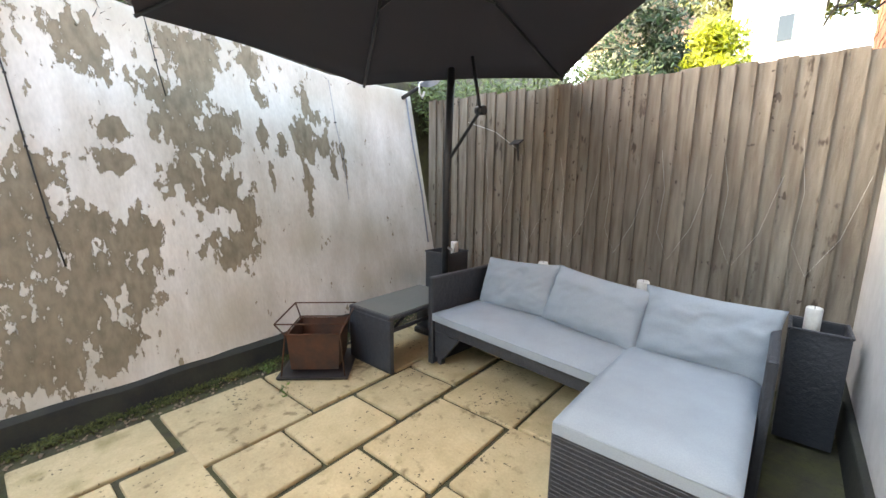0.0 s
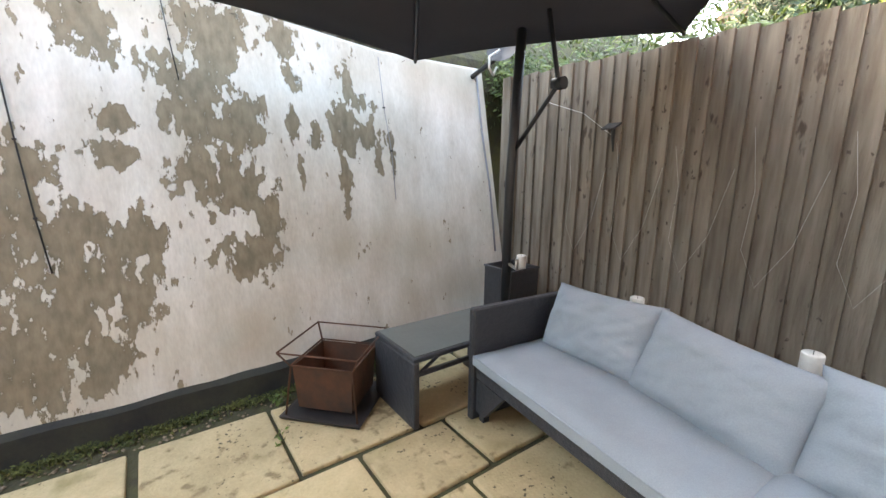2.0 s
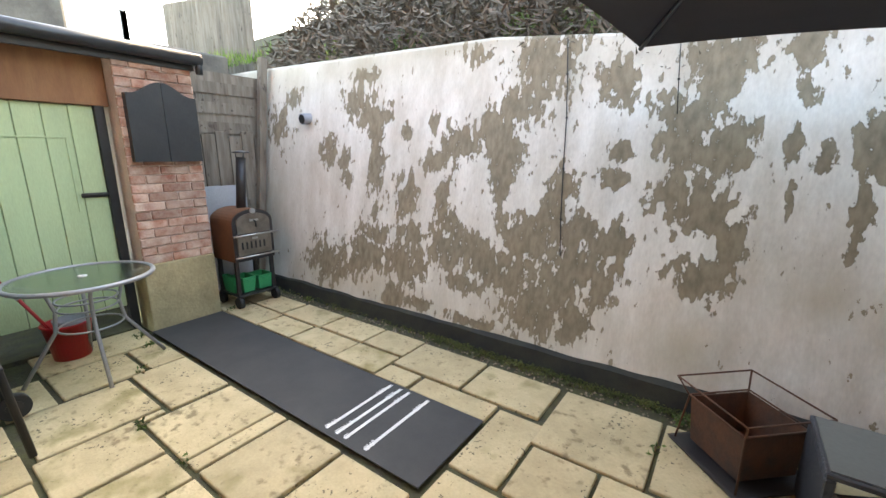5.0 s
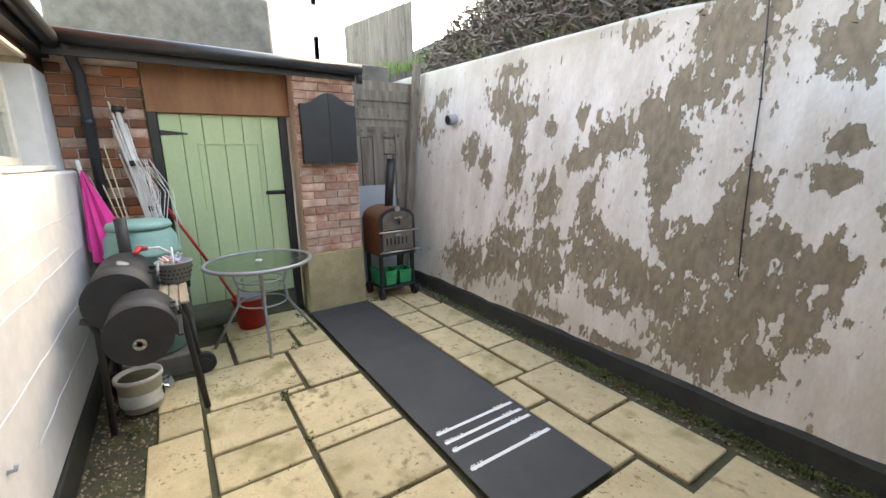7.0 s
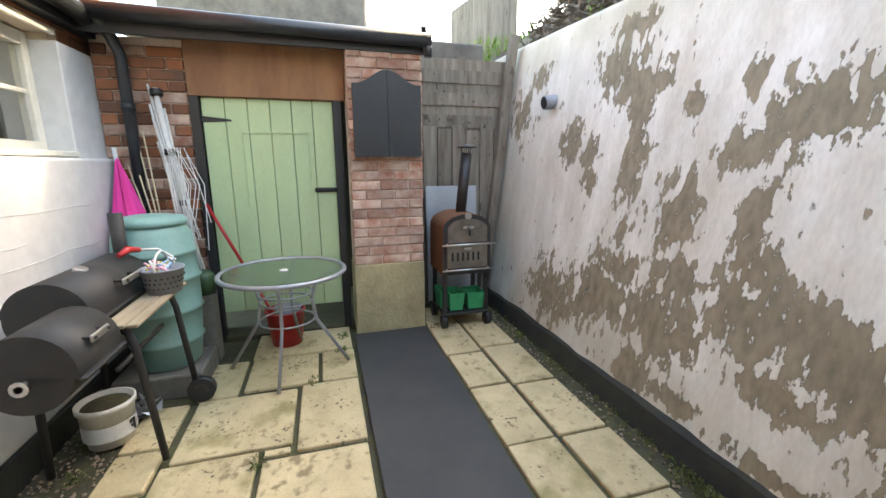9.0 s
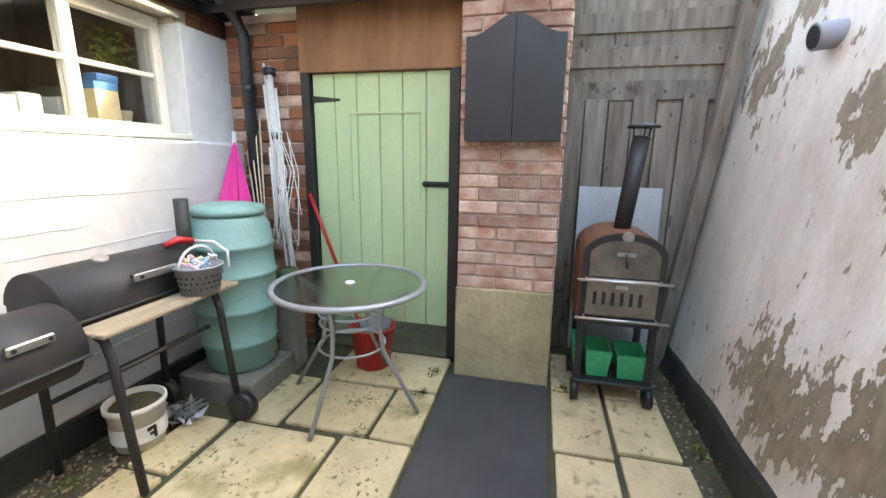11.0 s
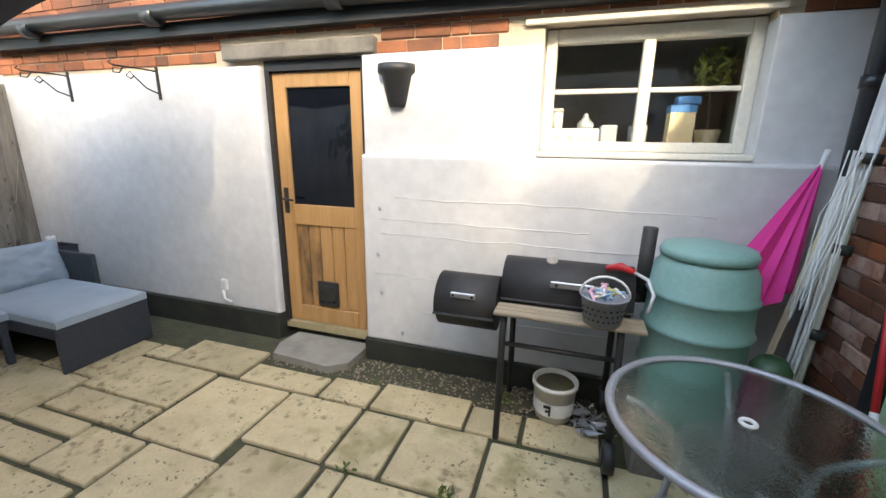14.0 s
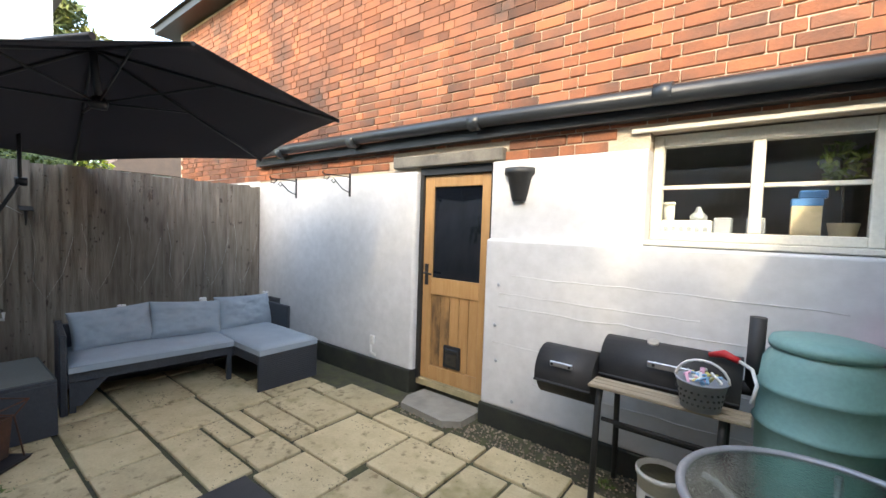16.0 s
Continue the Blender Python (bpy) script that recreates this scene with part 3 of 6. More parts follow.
# ---- east fence ----
fence = thing("fence", (5.85, 0, 0), "tall weathered grey close-board timber fence", "fence")
y, k = -1.66, 0
while y < 1.56:
    w = rng.uniform(0.085, 0.105)
    bm = bmesh.new()
    t0, t1 = 5.832, 5.847
    top = 1.965 + rng.uniform(-0.012, 0.012) + 0.01 * y
    lean = rng.uniform(-0.004, 0.004)
    pts = [(t0 - 0.006, y, -0.02), (t1 + 0.002, y + w + 0.012, -0.02), (t1 + 0.009, y + w + 0.012, -0.02), (t0 + 0.014, y, -0.02)]
    lo = [bm.verts.new(p) for p in pts]
    hi = [bm.verts.new((p[0], p[1] + lean, top)) for p in pts]
    bm.faces.new(lo), bm.faces.new(hi[::-1])
    for q in range(4):
        bm.faces.new((lo[q], hi[q], hi[(q + 1) % 4], lo[(q + 1) % 4]))
    part("board", bm, M_FENCE, fence)
    y += w
    k += 1
for z in (0.35, 1.0, 1.7):
    part("rail", box(5.87, 5.92, -1.66, 1.6, z, z + 0.09), M_FENCE, fence)

# ---- house on the south side ----
structure("wall_south", box(3.12, 5.95, -1.95, -1.6, 0.17, 2.0, bevel=0.03, seg=3), M_WHITE, "white-painted rendered house wall beside the door", "wall")
structure("wall_south_lower", box(-0.3, 2.335, -1.95, -1.55, 0.14, 1.43, bevel=0.02, seg=3), M_WHITE, "thick white-painted lower wall of rough blockwork", "wall")
structure("wall_south_upper", box(1.232, 2.34, -1.95, -1.62, 1.42, 2.03, bevel=0.004), M_WHITE, "white-painted wall between door and window", "wall")
structure("wall_south_corner", box(-0.28, 0.17, -1.95, -1.62, 1.42, 2.1, bevel=0.004), M_WHITE, "white-painted wall beside the window", "wall")
structure("plinth_west", box(-0.3, 2.345, -1.95, -1.535, -0.05, 0.145, bevel=0.01, seg=2), M_BITUMEN, "black painted plinth under the white wall", "plinth")
structure("plinth_east", box(3.12, 5.83, -1.95, -1.575, -0.05, 0.19, bevel=0.012, seg=2), M_BITUMEN, "black painted plinth under the white wall", "plinth")
for x0, x1, z in ((0.3, 2.1, 1.16), (0.2, 2.2, .92), (0.6, 2.25, .64), (0.3, 1.9, .4), (.9, 2.2, 1.02)):
    bm = bmesh.new()
    tube(bm, [(x0 + (x1 - x0) * i / 16, -1.5495 + 0.0015 * noise.noise((i, z * 3, 7)), z + 0.016 * noise.noise((i * .6, z * 9, 2))) for i in range(17)], 0.0035, 6)
    structure("trim", bm, M_WHITE, "ridge of old render under white paint", "trim")
structure("lintel", box(2.25, 3.42, -1.95, -1.6, 2.035, 2.135, bevel=0.008), M_CONCRETE, "stained stone lintel over the back door", "lintel")
brickwall = structure("wall_brick", box(-0.6, 8.6, -2.0, -1.665, 2.14, 4.6), M_MORTAR, "old red brick upper house wall in sunlight", "wall")
structure("wall_brick_west", box(-.6, .165, -1.95, -1.666, 2.09, 2.139), M_MORTAR, "mortar bed beside the window head", "wall")
structure("wall_brick_middle", box(1.235, 3.12, -1.95, -1.666, 2.03, 2.139), M_MORTAR, "brickwork over the door and beside the window", "wall")
structure("wall_brick_infill", box(3.121, 5.95, -1.95, -1.666, 1.99, 2.139), M_MORTAR, "mortar bed above the white wall", "wall")
structure("neighbour_wall", box(5.95, 8.6, -1.95, -1.66, -0.05, 2.12), M_WHITE, "white garden wall beyond the fence", "wall")
structure("eaves", box(-.7, 9.0, -1.9, -1.4, 4.61, 4.72), M_BLACK, "dark timber eaves under the roof", "eaves")
structure("roof", extrude_poly(bmesh.new(), [(-0.7, -1.35, 4.73), (-0.7, -4.5, 6.0), (-0.7, -4.5, 4.73)], (9.8, 0, 0)), M_ROOFTILE, "tiled roof of the brick house", "roof")



# gutter and downpipes
gutter = thing("gutter", (2.7, -1.5, 2.33), "long black half-round gutter under the brickwork", "gutter")
part("trough", tube(bmesh.new(), [(-0.25, -1.52, 2.285), (2.5, -1.52, 2.335), (5.9, -1.52, 2.36)], 0.055, 14), M_PIPE, gutter)
part("fascia", box(-0.25, 5.9, -1.66, -1.575, 2.21, 2.3), M_BLACK, gutter, "dark rotten timber fascia")
for x in (1.15, 2.45, 3.9, 5.2):
    part("collar", tube(bmesh.new(), [(x - 0.05, -1.52, 2.32), (x + 0.05, -1.52, 2.322)], 0.061, 14), M_PIPE, gutter)

# back door
door = thing("back_door", (2.73, -1.7, 0.1), "oak half-glazed back door with a cat flap", "door")
D0, D1, DY = 2.375, 3.085, -1.69
# shade of the door recess is put into the frame's colour as black
part("frame", extrude_poly(bmesh.new(), [(2.34, -1.74, .1), (2.375, -1.74, .1), (2.375, -1.74, 1.965), (3.085, -1.74, 1.965), (3.085, -1.74, .1), (3.12, -1.74, .1), (3.12, -1.74, 2.03), (2.34, -1.74, 2.03)], (0, .08, 0)), M_BLACK, door, "door frame with the recess shade put in as black")
part("stile", box(D0, D0 + .1, DY - .04, DY, .12, 1.96, bevel=.004), M_OAK, door)
part("stile", box(D1 - .1, D1, DY - .04, DY, .12, 1.96, bevel=.004), M_OAK, door)
part("top_rail", box(D0 + .1, D1 - .1, DY - .04, DY, 1.86, 1.96, bevel=.004), M_OAK, door)
part("middle_rail", box(D0 + .1, D1 - .1, DY - .04, DY, .9, 1.05, bevel=.004), M_OAK, door)
part("bottom_rail", box(D0 + .1, D1 - .1, DY - .04, DY, .12, .25, bevel=.004), M_OAK, door)
part("pane", box(D0 + .1, D1 - .1, DY - .028, DY - .018, 1.05, 1.86), M_DARKGLASS, door, "dark glass pane")
for i in range(5):
    w = (D1 - D0 - .2) / 5
    part("panel", box(D0 + .1 + i * w + .003, D0 + .1 + (i + 1) * w - .003, DY - .032, DY - .014, .25, .9, bevel=.004), M_BURNT if i > 2 else M_OAK, door)
flap = part("cat_flap", box(2.64, 2.82, DY - .014, DY + .012, .27, .47, bevel=.012, seg=2), M_BLACK, door, "dark plastic cat flap")
part("flap_window", box(2.665, 2.795, DY + .012, DY + .017, .3, .44, bevel=.002), M_DARKGLASS, flap)
part("handle_plate", box(3.02, 3.06, DY, DY + .008, .98, 1.17, bevel=.003), M_BLACK, door)
part("handle", tube(bmesh.new(), [(3.04, DY, 1.09), (3.04, DY + .045, 1.09), (2.95, DY + .05, 1.085)], .009), M_BLACK, door)

structure("doorstep", extrude_poly(bmesh.new(), [(2.37, -1.655, -.04), (3.0, -1.655, -.04), (3.02, -1.45, -.04), (2.96, -1.31, -.04), (2.5, -1.27, -.04), (2.38, -1.36, -.04)], (0, 0, .07)), M_STEP, "worn grey stone doorstep", "step")
structure("threshold", box(2.35, 3.11, -1.75, -1.66, .06, .115), M_STONE, "stone threshold under the back door", "step")
structure("house_inside", box(2.2, 3.2, -2.2, -2.0, 0, 2.03), M_ROOM, "dark wall behind the back door", "wall")

# window
win = thing("window_1", (.72, -1.7, 1.45), "cream-painted wooden casement window with six panes", "window")
W0, W1, Z0, Z1, WY = .2, 1.2, 1.5, 2.1, -1.76
for nm, a in (("frame_jamb", (W0 - .03, W0 + .03, Z0 - .03, Z1 + .03)), ("frame_jamb", (W1 - .03, W1 + .03, Z0 - .03, Z1 + .03)), ("frame_head", (W0 + .03, W1 - .03, Z1 - .045, Z1 + .03)), ("frame_foot", (W0 + .03, W1 - .03, Z0 - .03, Z0 + .025)), ("mullion", (.66, .72, Z0 + .025, Z1 - .045))):
    part(nm, box(a[0], a[1], WY - .07, WY, a[2], a[3], bevel=.005), M_FRAME, win)
for x0, x1 in ((W0 + .03, .66), (.72, W1 - .03)):
    part("glazing_bar", box(x0, x1, WY - .05, WY - .015, 1.79, 1.815, bevel=.003), M_FRAME, win)
    for z0, z1 in ((Z0 + .025, 1.79), (1.815, Z1 - .045)):
        pane = part("pane", box(x0, x1, WY - .036, WY - .031, z0, z1), M_PANE, win)
        pane.visible_shadow = False
part("sill", box(W0 - .028, W1 + .028, WY - .06, -1.6, 1.436, 1.469, bevel=.006), M_FRAME, win, "white painted window sill")
part("head_board", box(W0 - .06, W1 + .14, -1.66, -1.635, Z1 + .035, Z1 + .062, bevel=.003), M_FRAME, win)
room = bmesh.new()
for a in ((-.1, 1.5, -3.4, -3.3, .9, 2.6), (-.2, -.1, -3.4, -1.95, .9, 2.6), (1.5, 1.6, -3.4, -1.95, .9, 2.6), (-.2, 1.6, -3.4, -1.95, 2.5, 2.6), (-.2, 1.6, -3.4, -1.95, .9, 1.0)):
    bx(room, *a)
structure("room_behind_window", room, M_ROOM, "dim room seen through the window", "room")
structure("window_board", box(.1, 1.35, -2.2, -1.835, 1.45, 1.489), M_FRAME, "white inner window board", "sill")
tray = thing("bottle_crate", (1.0, -1.9, 1.49), "white slotted plastic crate on the window board", "crate")
part("body", box(.9, 1.18, -2.0, -1.84, 1.49, 1.6, bevel=.008), M_TUB, tray)
for i in range(6):
    part("slot", box(.92 + i * .043, .945 + i * .043, -1.838, -1.834, 1.53, 1.56), M_GREYPL, tray)
jar = thing("jar", (1.15, -1.9, 1.6), "white jar standing on the plastic crate", "jar")
part("body", lathe(bmesh.new(), 1.15, -1.92, [(.0, 1.601), (.035, 1.601), (.035, 1.69), (.03, 1.7), (0, 1.7)], 20), M_TUB, jar)
part("lid", lathe(bmesh.new(), 1.15, -1.92, [(0, 1.7), (.037, 1.7), (.037, 1.72), (0, 1.722)], 20), M_FRAME, jar)
bot = thing("squat_bottle", (.98, -1.9, 1.6), "blue-grey squat bottle with a narrow neck", "bottle")
part("body", lathe(bmesh.new(), .98, -1.92, [(0, 1.601), (.045, 1.602), (.05, 1.63), (.02, 1.66), (.012, 1.69), (0, 1.69)], 20), M_ZINC, bot)
tub = thing("clear_tub", (.82, -1.9, 1.49), "cloudy plastic storage tub", "tub")
part("body", box(.8, .89, -1.98, -1.84, 1.49, 1.62, bevel=.006), M_GREYPL, tub)
tub2 = copy_thing(tub, pose(.66, -1.9, 1.49))
bag = thing("cereal_box", (.46, -1.9, 1.49), "tan cardboard box with a blue band", "box")
part("body", box(.4, .53, -1.98, -1.86, 1.49, 1.69, bevel=.003), M_PAPER, bag)
part("band", box(.398, .532, -1.982, -1.858, 1.69, 1.73, bevel=.003), M_BLUE, bag)
crt = thing("folded_packet", (.45, -1.9, 1.73), "blue and cream packet lying on a box", "packet")
part("body", box(.38, .5, -1.97, -1.87, 1.732, 1.775, bevel=.004), M_BLUE, crt)
pot = thing("house_plant", (.3, -2.0, 1.49), "leafy green house plant in a brown pot", "plant")
part("pot", lathe(bmesh.new(), .3, -2.0, [(0, 1.49), (.05, 1.49), (.07, 1.6), (.06, 1.6), (0, 1.59)], 20), M_PAPER, pot)
part("stem", tube(bmesh.new(), [(.3, -2, 1.58), (.31, -2, 1.75), (.33, -2, 1.95)], .006, 6), M_BARK, pot)
part("foliage", leaves(bmesh.new(), (.33, -1.98, 1.93), (.12, .1, .13), 90, .035, rng), M_IVY, pot)

# ---- shed on the west side ----
pier = structure("shed_pier", box(-.32, -.008, .035, .592, .58, 2.24), M_PIERMORTAR, "limewashed brick pier of the shed", "wall")
structure("pier_footing", box(-.3, .012, .025, .607, -.05, .585, bevel=.012, seg=2), M_STONE, "large rough sandstone block under the brick pier", "stone")
shedside = structure("shed_brick_corner", box(-.5, -.212, -1.62, -1.07, -.05, 2.24), M_PIERMORTAR, "brick corner of the shed beside the downpipe", "wall")
structure("shed_head_board", box(-.24, -.165, -1.06, .03, 1.868, 2.27, bevel=.004), M_RUST, "rust-brown stained board over the shed door", "board")
# near-black colour stands for the shade inside the shed, not a bitumen coat
structure("shed_inside", box(-1.6, -1.5, -1.7, .6, -.05, 2.5), M_BITUMEN, "back wall of the shed, coloured black for the shade inside", "wall")
structure("shed_side", box(-1.6, -.33, .5, .59, -.05, 2.24), M_CONCRETE, "side wall of the shed", "wall")
structure("shed_roof", extrude_poly(bmesh.new(), [(.03, -1.66, 2.3), (.03, -1.66, 2.335), (-2.2, -1.66, 2.62), (-2.2, -1.66, 2.58)], (0, 2.33, 0)), M_BLACK, "dark felt roof of the shed", "roof")
sg = thing("shed_gutter", (.07, -.5, 2.28), "black plastic gutter along the shed roof", "gutter")
part("trough", tube(bmesh.new(), [(.075, -1.6, 2.315), (.075, .66, 2.285)], .05, 12), M_PIPE, sg)
part("fascia", box(-.01, .02, -1.6, .62, 2.2, 2.3), M_BLACK, sg)
part("outlet", tube(bmesh.new(), [(.075, .64, 2.28), (.075, .64, 2.17)], .03, 10), M_PIPE, sg)
dp = thing("downpipe", (-.13, -1.42, 0), "black plastic downpipe in the shed corner", "downpipe")
part("pipe", tube(bmesh.new(), [(.05, -1.46, 2.3), (-.08, -1.44, 2.2), (-.13, -1.42, 2.1), (-.13, -1.42, .02)], .036, 12), M_PIPE, dp)
for z in (.9, 1.75):
    part("clip", tube(bmesh.new(), [(-.13, -1.42, z), (-.13, -1.42, z + .05)], .043, 12), M_PIPE, dp)
gd = thing("shed_door", (-.2, -.53, .2), "sage-green ledged plank shed door", "door")
ys = [-.995 + i * .1545 for i in range(7)]
for a, b in zip(ys, ys[1:]):
    part("plank", box(-.235, -.205, a + .002, b - .002, .22, 1.865, bevel=.004), M_GREEN, gd)
for nm, q in (("moulding", (-.74, -.26, 1.615, 1.63)), ("moulding", (-.74, -.73, 1.06, 1.615)), ("moulding", (-.27, -.26, 1.06, 1.615))):
    part(nm, box(-.205, -.196, *q, bevel=.002), M_GREEN, gd)
part("hinge", extrude_poly(bmesh.new(), [(-.204, -1.0, 1.69), (-.204, -.8, 1.7), (-.204, -.8, 1.712), (-.204, -1.0, 1.735)], (.006, 0, 0)), M_BLACK, gd, "black strap hinge")
latch = part("latch", box(-.205, -.185, -.24, -.06, 1.165, 1.2, bevel=.006), M_BLACK, gd, "black iron latch")
part("latch_bar", tube(bmesh.new(), [(-.18, -.24, 1.185), (-.18, -.05, 1.185)], .008), M_BLACK, latch)
for q in ((-1.06, -1.0), (-.068, -.005)):
    structure("door_post", box(-.25, -.17, *q, -.02, 1.9, bevel=.003), M_BLACK, "black painted door post of the shed", "post")
# soil colour on the sill paints in the shadow below the door
structure("shed_sill", box(-.4, -.17, -1.06, .0, -.04, .015), M_SOIL, "sill under the shed door, coloured dark for the shadow there", "sill")

# ---- dartboard cabinet and mat ----
cab = thing("dartboard_cabinet", (0, .33, 1.45), "closed black dartboard cabinet with an arched top", "cabinet")


def arch(y0, y1):
    pts = []
    for i in range(13):
        y = y0 + (y1 - y0) * i / 12
        u = abs(y - .325) / .255
        pts.append((.0, y, 1.965 + .1 * (0.5 + 0.5 * math.cos(math.pi * min(1, u * 1.1))) - .0 * u))
    return [(0, y1, 1.44), (0, y0, 1.44)] + pts


part("case", extrude_poly(bmesh.new(), arch(.07, .58), (.055, 0, 0)), M_BLACK, cab)
for a, b in ((.07, .323), (.327, .58)):
    part("door", extrude_poly(bmesh.new(), [(.058, y, z) for _, y, z in arch(a, b)], (.016, 0, 0)), M_BLACK, cab)
mat = thing("darts_mat", (1.5, .3, 0), "long black rubber darts mat with white throw lines", "mat")
part("rubber", box(.03, 2.97, .0, .6, .003, .009, bevel=.002), M_MAT, mat)


def words(text, x, y, size, turn, mat_, parent):
    cu = bpy.data.curves.new("print", "FONT")
    cu.body, cu.size, cu.extrude = text, size, .0006
    cu.align_x = "LEFT"
    ob = new("print", cu)
    bpy.context.view_layer.update()
    dg = bpy.context.evaluated_depsgraph_get()
    me_ = bpy.data.meshes.new_from_object(ob.evaluated_get(dg))
    bpy.data.objects.remove(ob)
    me_.materials.clear()
    me_.materials.append(mat_)
    o = new("print", me_)
    o.matrix_world = pose(x, y, .0105, 0, 0, turn)
    bpy.context.view_layer.update()
    mw = o.matrix_world.copy()
    o.parent = parent
    o.matrix_parent_inverse = parent.matrix_world.inverted()
    o.matrix_basis = mw
    return o


for x, a, b in ((2.286, "7'6\"", "229cm"), (2.369, "7'9¼\"", "237cm"), (2.438, "8'", "244cm"), (2.591, "8'6\"", "259cm")):
    line = part("throw_line", box(x - .01, x + .01, .035, .565, .009, .0105), M_MARK, mat)
    words(a, x + .014, .04, .05, 90, M_MARK, mat).scale = (1, 1, 1)
    words(b, x + .014, .44, .05, 90, M_MARK, mat)

# ---- alley fence and pizza oven ----
alley = thing("alley_fence", (-.6, 1.1, 0), "grey weathered timber panels closing the alley", "fence")
for i in range(7):
    part("board", box(-.62, -.6 + .012 * (i % 2), .6, 1.6, 1.62 + i * .1, 1.735 + i * .1), M_FENCE, alley)
for i in range(7):
    part("board", box(-.58, -.56, .6 + i * .143, .735 + i * .143, 0, 1.72 + .05 * math.sin(i * 3), bevel=.003), M_FENCE, alley)
part("post", extrude_poly(bmesh.new(), [(-.55, 1.29, -.02), (-.55, 1.37, -.02), (-.55, 1.66, 2.55), (-.55, 1.58, 2.55)], (.07, 0, 0)), M_FENCE, alley)
sheet = thing("metal_sheet", (-.1, .9, 0), "pale galvanised metal sheet leaning behind the oven", "sheet")
place(part("panel", box(-.006, .006, -.25, .25, 0, 1.1, bevel=.002), M_ZINC, None), pose(-.4, .99, .08, 0, -4, 0)).parent = sheet
sheet.children[0].matrix_parent_inverse = sheet.matrix_world.inverted()
sheet.children[0].matrix_basis = pose(-.4, .99, .08, 0, -4, 0)

oven = thing("pizza_oven", (.15, .93, 0), "freestanding steel wood-fired pizza oven with chimney", "oven")


def dome(y0, y1, z0, zs, x, inset=0.0):
    c, r = (y0 + y1) / 2, (y1 - y0) / 2 - inset
    pts = [(x, c - r, z0 + inset), (x, c + r, z0 + inset)]
    return pts + [(x, c + r * math.cos(math.pi * i / 14), zs + (r * .62) * math.sin(math.pi * i / 14)) for i in range(15)]


part("body", extrude_poly(bmesh.new(), dome(.72, 1.14, .5, .9, -.1), (.4, 0, 0)), M_SHELL, oven, "rust-brown steel oven shell")
part("front_frame", extrude_poly(bmesh.new(), dome(.725, 1.135, .5, .9, .3), (.012, 0, 0)), M_SOOT, oven)
part("upper_door", extrude_poly(bmesh.new(), [(.313, .76, .785), (.313, 1.1, .785)] + [(.313, .93 + .17 * math.cos(math.pi * i / 12), .9 + .09 * math.sin(math.pi * i / 12)) for i in range(13)], (.012, 0, 0)), M_OVENSTEEL, oven)
low = part("lower_door", box(.313, .325, .755, 1.105, .56, .775, bevel=.004), M_OVENSTEEL, oven)
for i in range(6):
    part("vent_slot", box(.325, .3275, .79 + i * .045, .808 + i * .045, .625, .7, bevel=.001), M_BLACK, low)
part("knob_plate", box(.325, .33, .9, .96, .72, .74), M_STEEL, low)
part("door_plate", box(.325, .33, .89, .98, .905, .925), M_STEEL, oven)
part("door_handle", tube(bmesh.new(), [(.33, .935, .915), (.36, .935, .9), (.36, .935, .85)], .008), M_SOOT, oven)
for z in (.775, .555):
    part("rail", tube(bmesh.new(), [(.37, .7, z), (.37, 1.16, z)], .008), M_STEEL, oven, "chrome towel rail")
    for yy in (.75, 1.11):
        part("bracket", tube(bmesh.new(), [(.32, yy, z), (.37, yy, z)], .006), M_STEEL, oven)
part("gauge", tube(bmesh.new(), [(.312, .935, 1.01), (.325, .935, 1.01)], .028, 20), M_STEEL, oven)
ch = part("chimney", tube(bmesh.new(), [(.12, .93, .98), (.12, .985, 1.54)], .045, 16), M_SOOT, oven, "grey steel chimney pipe")
part("cowl", lathe(bmesh.new(), .12, .99, [(0, 1.585), (.085, 1.585), (.075, 1.6), (0, 1.615)], 20), M_SOOT, ch)
for a in (0, 2.1, 4.2):
    part("cowl_post", tube(bmesh.new(), [(.12 + .04 * math.cos(a), .985 + .04 * math.sin(a), 1.53), (.12 + .05 * math.cos(a), .99 + .05 * math.sin(a), 1.59)], .005, 6), M_SOOT, ch)
for x, yy in ((-.06, .75), (-.06, 1.12), (.26, .75), (.26, 1.12)):
    part("leg", box(x - .018, x + .018, yy - .018, yy + .018, .06, .51, bevel=.003), M_SOOT, oven)
part("shelf", box(-.08, .3, .73, 1.14, .12, .14, bevel=.003), M_SOOT, oven)
for x, yy in ((.27, .74), (.27, 1.13), (-.06, .74), (-.06, 1.13)):
    part("wheel", tube(bmesh.new(), [(x, yy - .02, .06), (x, yy + .02, .06)], .06, 18), M_BLACK, oven)

oven.matrix_world = Matrix.Translation((-.17, .01, 0)) @ Matrix.Diagonal((1, 1, .955, 1)) @ oven.matrix_world


